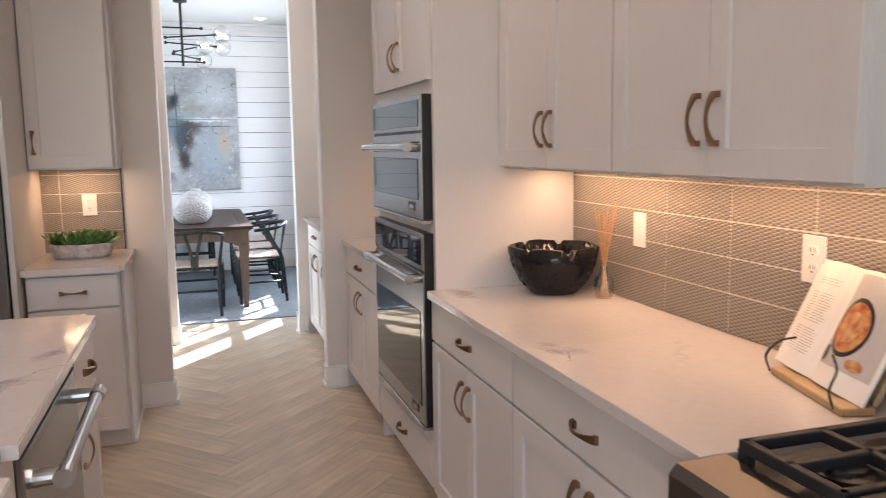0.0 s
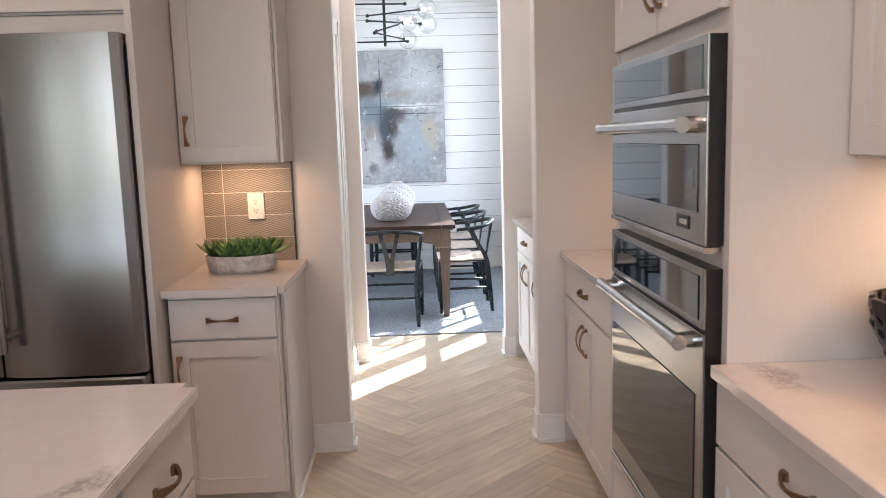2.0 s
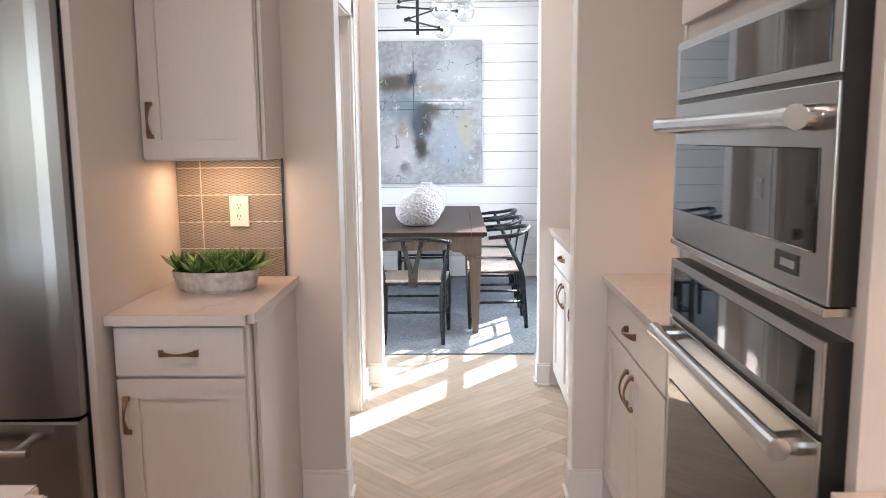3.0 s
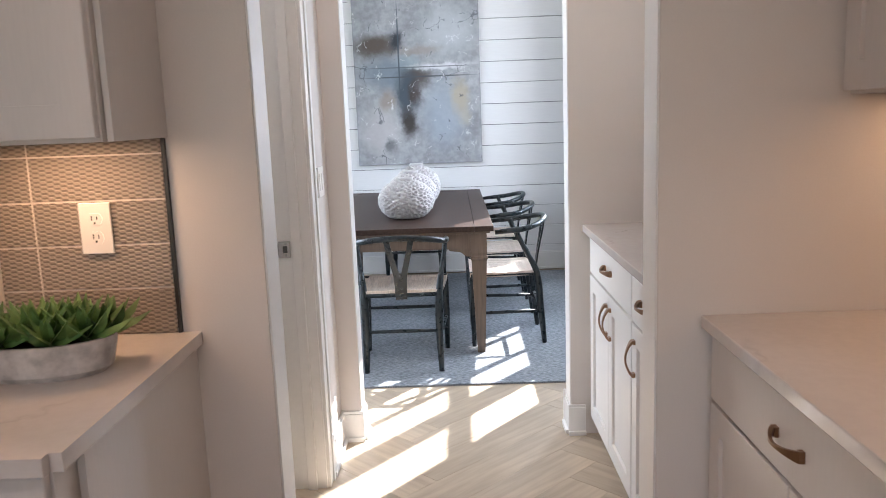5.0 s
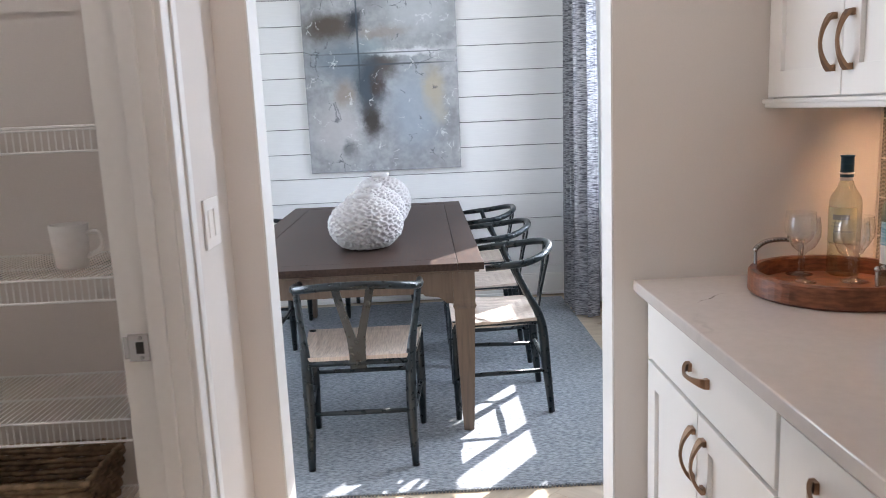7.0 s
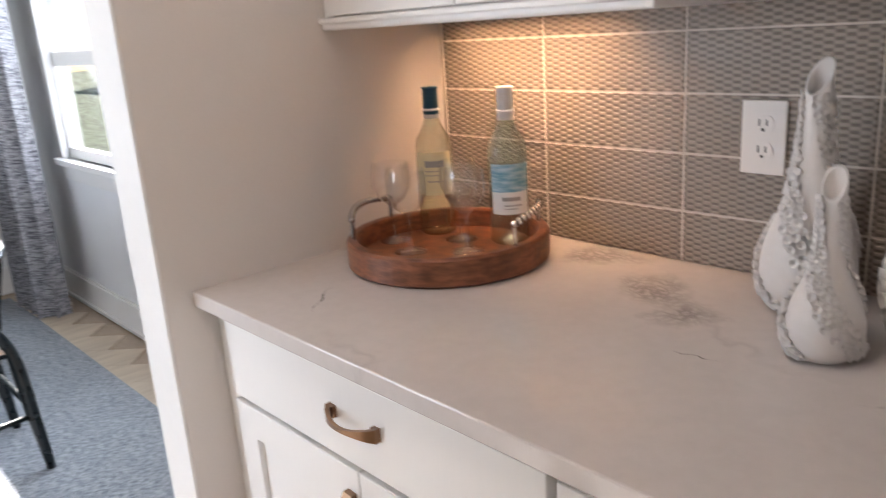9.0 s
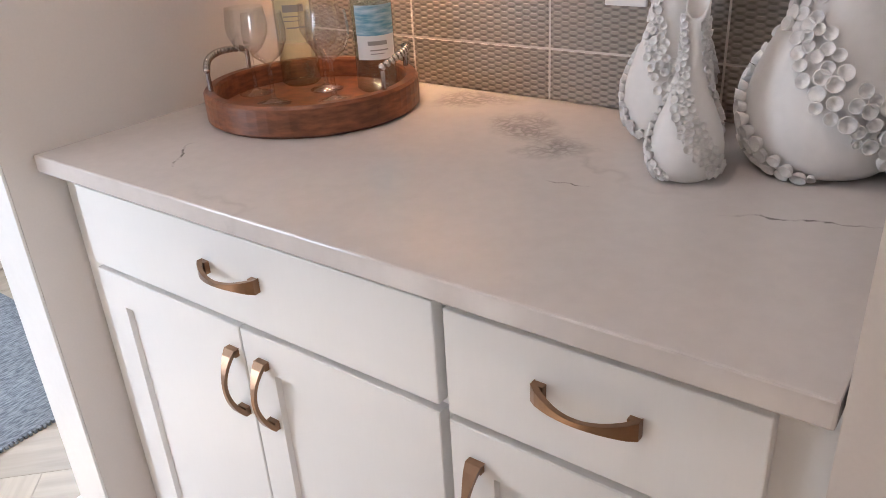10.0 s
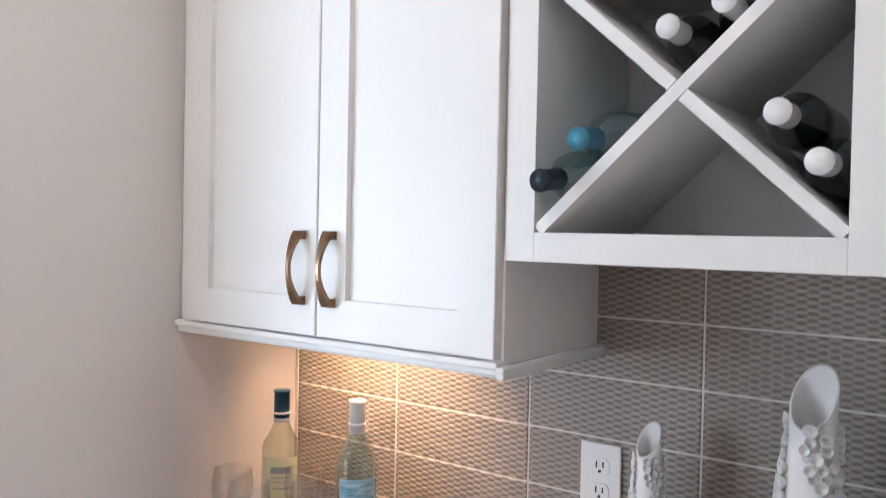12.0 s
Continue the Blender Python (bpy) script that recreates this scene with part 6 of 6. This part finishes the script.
# chandelier
CX, CY = 0.235, 8.70
t = thing("chandelier", CX, CY, 2.29, "black rod chandelier with clear glass globes", "chandelier")
part("stem", tube(bmesh.new(), [(CX, CY, 2.285), (CX, CY, CEIL - 0.02)], 0.0135, 10), M_BLACK, t)
part("canopy", lathe(bmesh.new(), [(0, -0.002), (0.065, -0.002), (0.065, -0.02), (0.02, -0.03), (0, -0.03)], CX, CY, CEIL, 24), M_BLACK, t)
for k, (z, a, l0, l1) in enumerate(((2.325, 0, 0.38, 0.20), (2.385, 62, 0.18, 0.36), (2.44, 118, 0.36, 0.17), (2.50, 28, 0.17, 0.37), (2.57, 150, 0.36, 0.18), (2.655, 5, 0.37, 0.19))):
    a = radians(a)
    d = Vector((math.cos(a), math.sin(a), 0))
    c = Vector((CX, CY, z))
    arm = part("arm", tube(bmesh.new(), [c - d * l0, c + d * l1], 0.0075, 8), M_BLACK, t)
    for q, far in ((c - d * l0, l0 > l1), (c + d * l1, l1 > l0)):
        bm = bmesh.new()
        bmesh.ops.create_uvsphere(bm, u_segments=14, v_segments=10, radius=0.017, matrix=Matrix.Translation(q))
        part("ball", bm, M_BLACK, arm, smooth=True)
        if far:
            o = (q - c).normalized()
            g = q + o * 0.075
            bm = bmesh.new()
            bmesh.ops.create_uvsphere(bm, u_segments=24, v_segments=16, radius=0.085, matrix=Matrix.Translation(g))
            gl = part("globe", bm, M_GLASS, arm, "clear glass globe", smooth=True)
            gl.visible_shadow = False
            bm = bmesh.new()
            bmesh.ops.create_uvsphere(bm, u_segments=12, v_segments=8, radius=0.016, matrix=Matrix.Translation(q + o * 0.05))
            part("bulb", bm, M_BULB, arm, smooth=True)


# lamps
def downlight(x, y, watts, colour, name="recessed_downlight"):
    t = thing(name, x, y, CEIL - 0.003, "round white recessed ceiling downlight, lit", "ceiling light", "recessed downlights")
    part("trim_ring", lathe(bmesh.new(), [(0.062, 0.0), (0.085, 0.0), (0.085, -0.006), (0.062, -0.010)], x, y, CEIL - 0.001, 28, True), M_TRIM, t)
    part("lens", lathe(bmesh.new(), [(0, -0.004), (0.06, -0.004), (0.06, -0.002), (0, -0.002)], x, y, CEIL - 0.001, 28), M_DOWN, t)
    if watts:
        lamp = bpy.data.lights.new("downlight_lamp", "AREA")
        lamp.shape, lamp.size, lamp.energy, lamp.color = "DISK", 0.12, watts, colour
        ob = new("downlight_lamp", lamp)
        ob.matrix_world = look((x, y, CEIL - 0.02), (x + 0.001, y, 0))


downlight(1.08, 9.58, 0, SOFT)
for x, y, w in ((0.45, 0.7, 1.5), (0.45, 2.8, 1.65), (-1.6, 0.7, 2.1), (-1.6, 2.8, 2.1)):
    downlight(x, y, w, SOFT)
downlight(0.45, 5.78, 1.5, (1.0, 0.84, 0.72))
# pantry lamp is unseen, added to brighten the shelves
downlight(-0.7, 5.75, 1.3, (1.0, 0.97, 0.93))


def strip_light(x0, x1, y0, y1, z, watts, tilt=0):
    """A warm LED strip under a cabinet."""
    t = thing("under_cabinet_light", (x0 + x1) / 2, (y0 + y1) / 2, z - 0.004, "slim warm LED strip under the wall cabinet", "light", "under-cabinet lights")
    part("housing", solid(x0, x1, y0, y1, z - 0.0005, z - 0.009), M_TRIM, t)
    lamp = bpy.data.lights.new("strip_lamp", "AREA")
    lamp.shape, lamp.size, lamp.size_y, lamp.energy, lamp.color = "RECTANGLE", x1 - x0, y1 - y0, watts, WARM
    ob = new("strip_lamp", lamp)
    lamp.spread = radians(180 if not tilt else 120)
    ob.matrix_world = Matrix.Translation(((x0 + x1) / 2, (y0 + y1) / 2, z - 0.016)) @ Matrix.Rotation(radians(-tilt), 4, "Y")


strip_light(1.60, 1.625, 2.38, 3.10, 1.380, 0.62)
strip_light(1.60, 1.625, 1.50, 2.30, 1.380, 0.46)
strip_light(1.56, 1.585, 4.16, 4.96, 1.412, 0.28)
strip_light(-0.40, -0.16, 4.84, 4.865, 1.374, 0.3)
strip_light(1.60, 1.625, 6.00, 6.38, 1.386, 0.31, 24)

# ---------------------------------------------------------------- pieces: tiles, boards, planks


def shared_piece(name, sx, sy, sz, bevel, material):
    bm = bmesh.new()
    box(bm, -sx / 2, sx / 2, -sy / 2, sy / 2, -sz / 2, sz / 2)
    if bevel:
        bmesh.ops.bevel(bm, geom=list(bm.edges), offset=bevel, segments=1, affect="EDGES")
    me = bpy.data.meshes.new(name)
    bm.to_mesh(me)
    bm.free()
    me.materials.append(material)
    return me


PIECE = {}


def piece(name, size, at, material, parent, bevel=0.0012, turn=0.0):
    key = (name, tuple(round(s, 4) for s in size), material.name)
    if key not in PIECE:
        PIECE[key] = shared_piece(name, *size, bevel, material)
    ob = new(name, PIECE[key])
    ob.parent = parent
    ob.location = Vector(at) - root_place(parent)
    ob.rotation_euler = (0, 0, turn)
    return ob


def splashback(name, axis, wall, a0, a1, z0, z1, a_joint, z_joint, label, edge=None, TW=0.305):
    """Stacked tiles with pale joints, the lowest row cut to fit. axis: the way along the wall; TW: a tile and its joint."""
    TH, G, T = 0.1016, 0.0036, 0.0075
    mid = (a0 + a1) / 2
    bm = bmesh.new()
    if axis == "Y":
        box(bm, wall - 0.0066, wall - 0.0005, a0, a1, z0, z1)
        base = (wall, mid, z0)
    else:
        box(bm, a0, a1, wall - 0.0066, wall - 0.0005, z0, z1)
        base = (mid, wall, z0)
    t = thing(name, *base, label, "splashback")
    part("grout_bed", bm, M_GROUT, t)
    na = math.floor((a0 - a_joint) / TW)
    nz = math.floor((z0 - z_joint + 0.02) / TH)
    a = a_joint + na * TW
    while a < a1 - 0.004:
        z = z_joint + nz * TH
        while z < z1 - 0.004:
            u0, u1 = max(a + G / 2, a0), min(a + TW - G / 2, a1)
            w0, w1 = z0 if z <= z0 + 0.02 else z + G / 2, min(z + TH - G / 2, z1)
            if u1 - u0 > 0.006 and w1 - w0 > 0.006:
                c = ((u0 + u1) / 2, (w0 + w1) / 2)
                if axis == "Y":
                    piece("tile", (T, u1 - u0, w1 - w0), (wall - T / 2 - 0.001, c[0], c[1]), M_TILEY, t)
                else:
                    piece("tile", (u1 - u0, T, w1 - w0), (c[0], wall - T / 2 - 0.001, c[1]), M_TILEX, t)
            z += TH
        a += TW
    if edge is not None:
        bm = solid(edge - 0.004, edge + 0.004, wall - 0.011, wall - 0.0005, z0, z1) if axis == "X" else solid(wall - 0.011, wall - 0.0005, edge - 0.004, edge + 0.004, z0, z1)
        part("edge_trim", bm, M_EDGE if axis == "X" else M_GROUT, t, "slim edge trim")
    return t


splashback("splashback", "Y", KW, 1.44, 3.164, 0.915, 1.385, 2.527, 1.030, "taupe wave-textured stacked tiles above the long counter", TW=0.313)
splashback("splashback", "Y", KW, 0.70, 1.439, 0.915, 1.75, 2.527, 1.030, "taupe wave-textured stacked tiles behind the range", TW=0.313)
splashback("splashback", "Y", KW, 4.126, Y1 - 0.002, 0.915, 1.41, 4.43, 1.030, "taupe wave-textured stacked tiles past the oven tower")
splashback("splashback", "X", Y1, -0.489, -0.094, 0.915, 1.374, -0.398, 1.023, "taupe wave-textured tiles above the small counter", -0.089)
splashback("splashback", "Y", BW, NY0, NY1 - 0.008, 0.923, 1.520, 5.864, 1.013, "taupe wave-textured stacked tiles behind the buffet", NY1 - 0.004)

# shiplap boards of the far wall
bh = 0.1795
zs = []
zz = 2.731
while zz > 0.16:
    zs.append(zz)
    zz -= bh
for zt in [2.731 + 0.054] + zs:
    h = (bh if zt < 2.74 else 0.054)
    piece("board", (DW + 2.0, 0.02, h - 0.0045), ((DW - 2.0) / 2, FAR - 0.0105, zt - h / 2), M_BOARD, wall_north, 0.0015)

# herringbone planks: the nearest are parts, the rest one sheet
PL, PW, PT = 0.90, 0.18, 0.012
floor_ob = bpy.data.objects["floor"]
far_bm_v, far_bm_f = [], []
s45 = math.sqrt(0.5)
near = 0
for i in range(-34, 35):
    for j in range(-34, 35):
        for kind in (0, 1):
            # block coordinates of a herringbone with length five widths
            u = i * PW + j * PW * 5
            v = i * PW - j * PW * 5
            if kind == 0:
                cu, cv, du, dv = u + PL / 2 - PW * 0, v + PW / 2, PL, PW
            else:
                cu, cv, du, dv = u + PL + PW / 2, v + PW - PL / 2, PW, PL
            if kind == 1:
                cv = v + PL / 2 - PL + PW
            x = (cu - cv) * s45 + 0.45
            y = (cu + cv) * s45 + 3.0
            if not (-4.25 < x < 1.68 and -2.7 < y < FAR - 0.05):
                continue
            turn = math.pi / 4 if kind == 0 else -math.pi / 4
            if -0.95 < x < 1.5 and 1.6 < y < 7.25 and near < 300:
                ob = piece("plank", (PL - 0.0010, PW - 0.0010, PT), (x, y, -PT / 2), M_PLANK, floor_ob, 0.0004, turn)
                near += 1
            else:
                n0 = len(far_bm_v)
                c, s = math.cos(turn), math.sin(turn)
                for a, b in ((-1, -1), (1, -1), (1, 1), (-1, 1)):
                    lx, ly = a * (PL / 2 - 0.0008), b * (PW / 2 - 0.0008)
                    for zq in (0.0, -PT):
                        far_bm_v.append((x + lx * c - ly * s, y + lx * s + ly * c, zq))
                t0 = [n0, n0 + 2, n0 + 4, n0 + 6]
                far_bm_f.append(tuple(t0))
                for q in range(4):
                    far_bm_f.append((t0[q], t0[(q + 1) % 4], t0[(q + 1) % 4] + 1, t0[q] + 1))
me = bpy.data.meshes.new("far_planks")
me.from_pydata(far_bm_v, [], far_bm_f)
me.materials.append(M_PLANK)
ob = new("far_planks", me)
ob.parent = floor_ob
tagged(ob, kind="stuff")
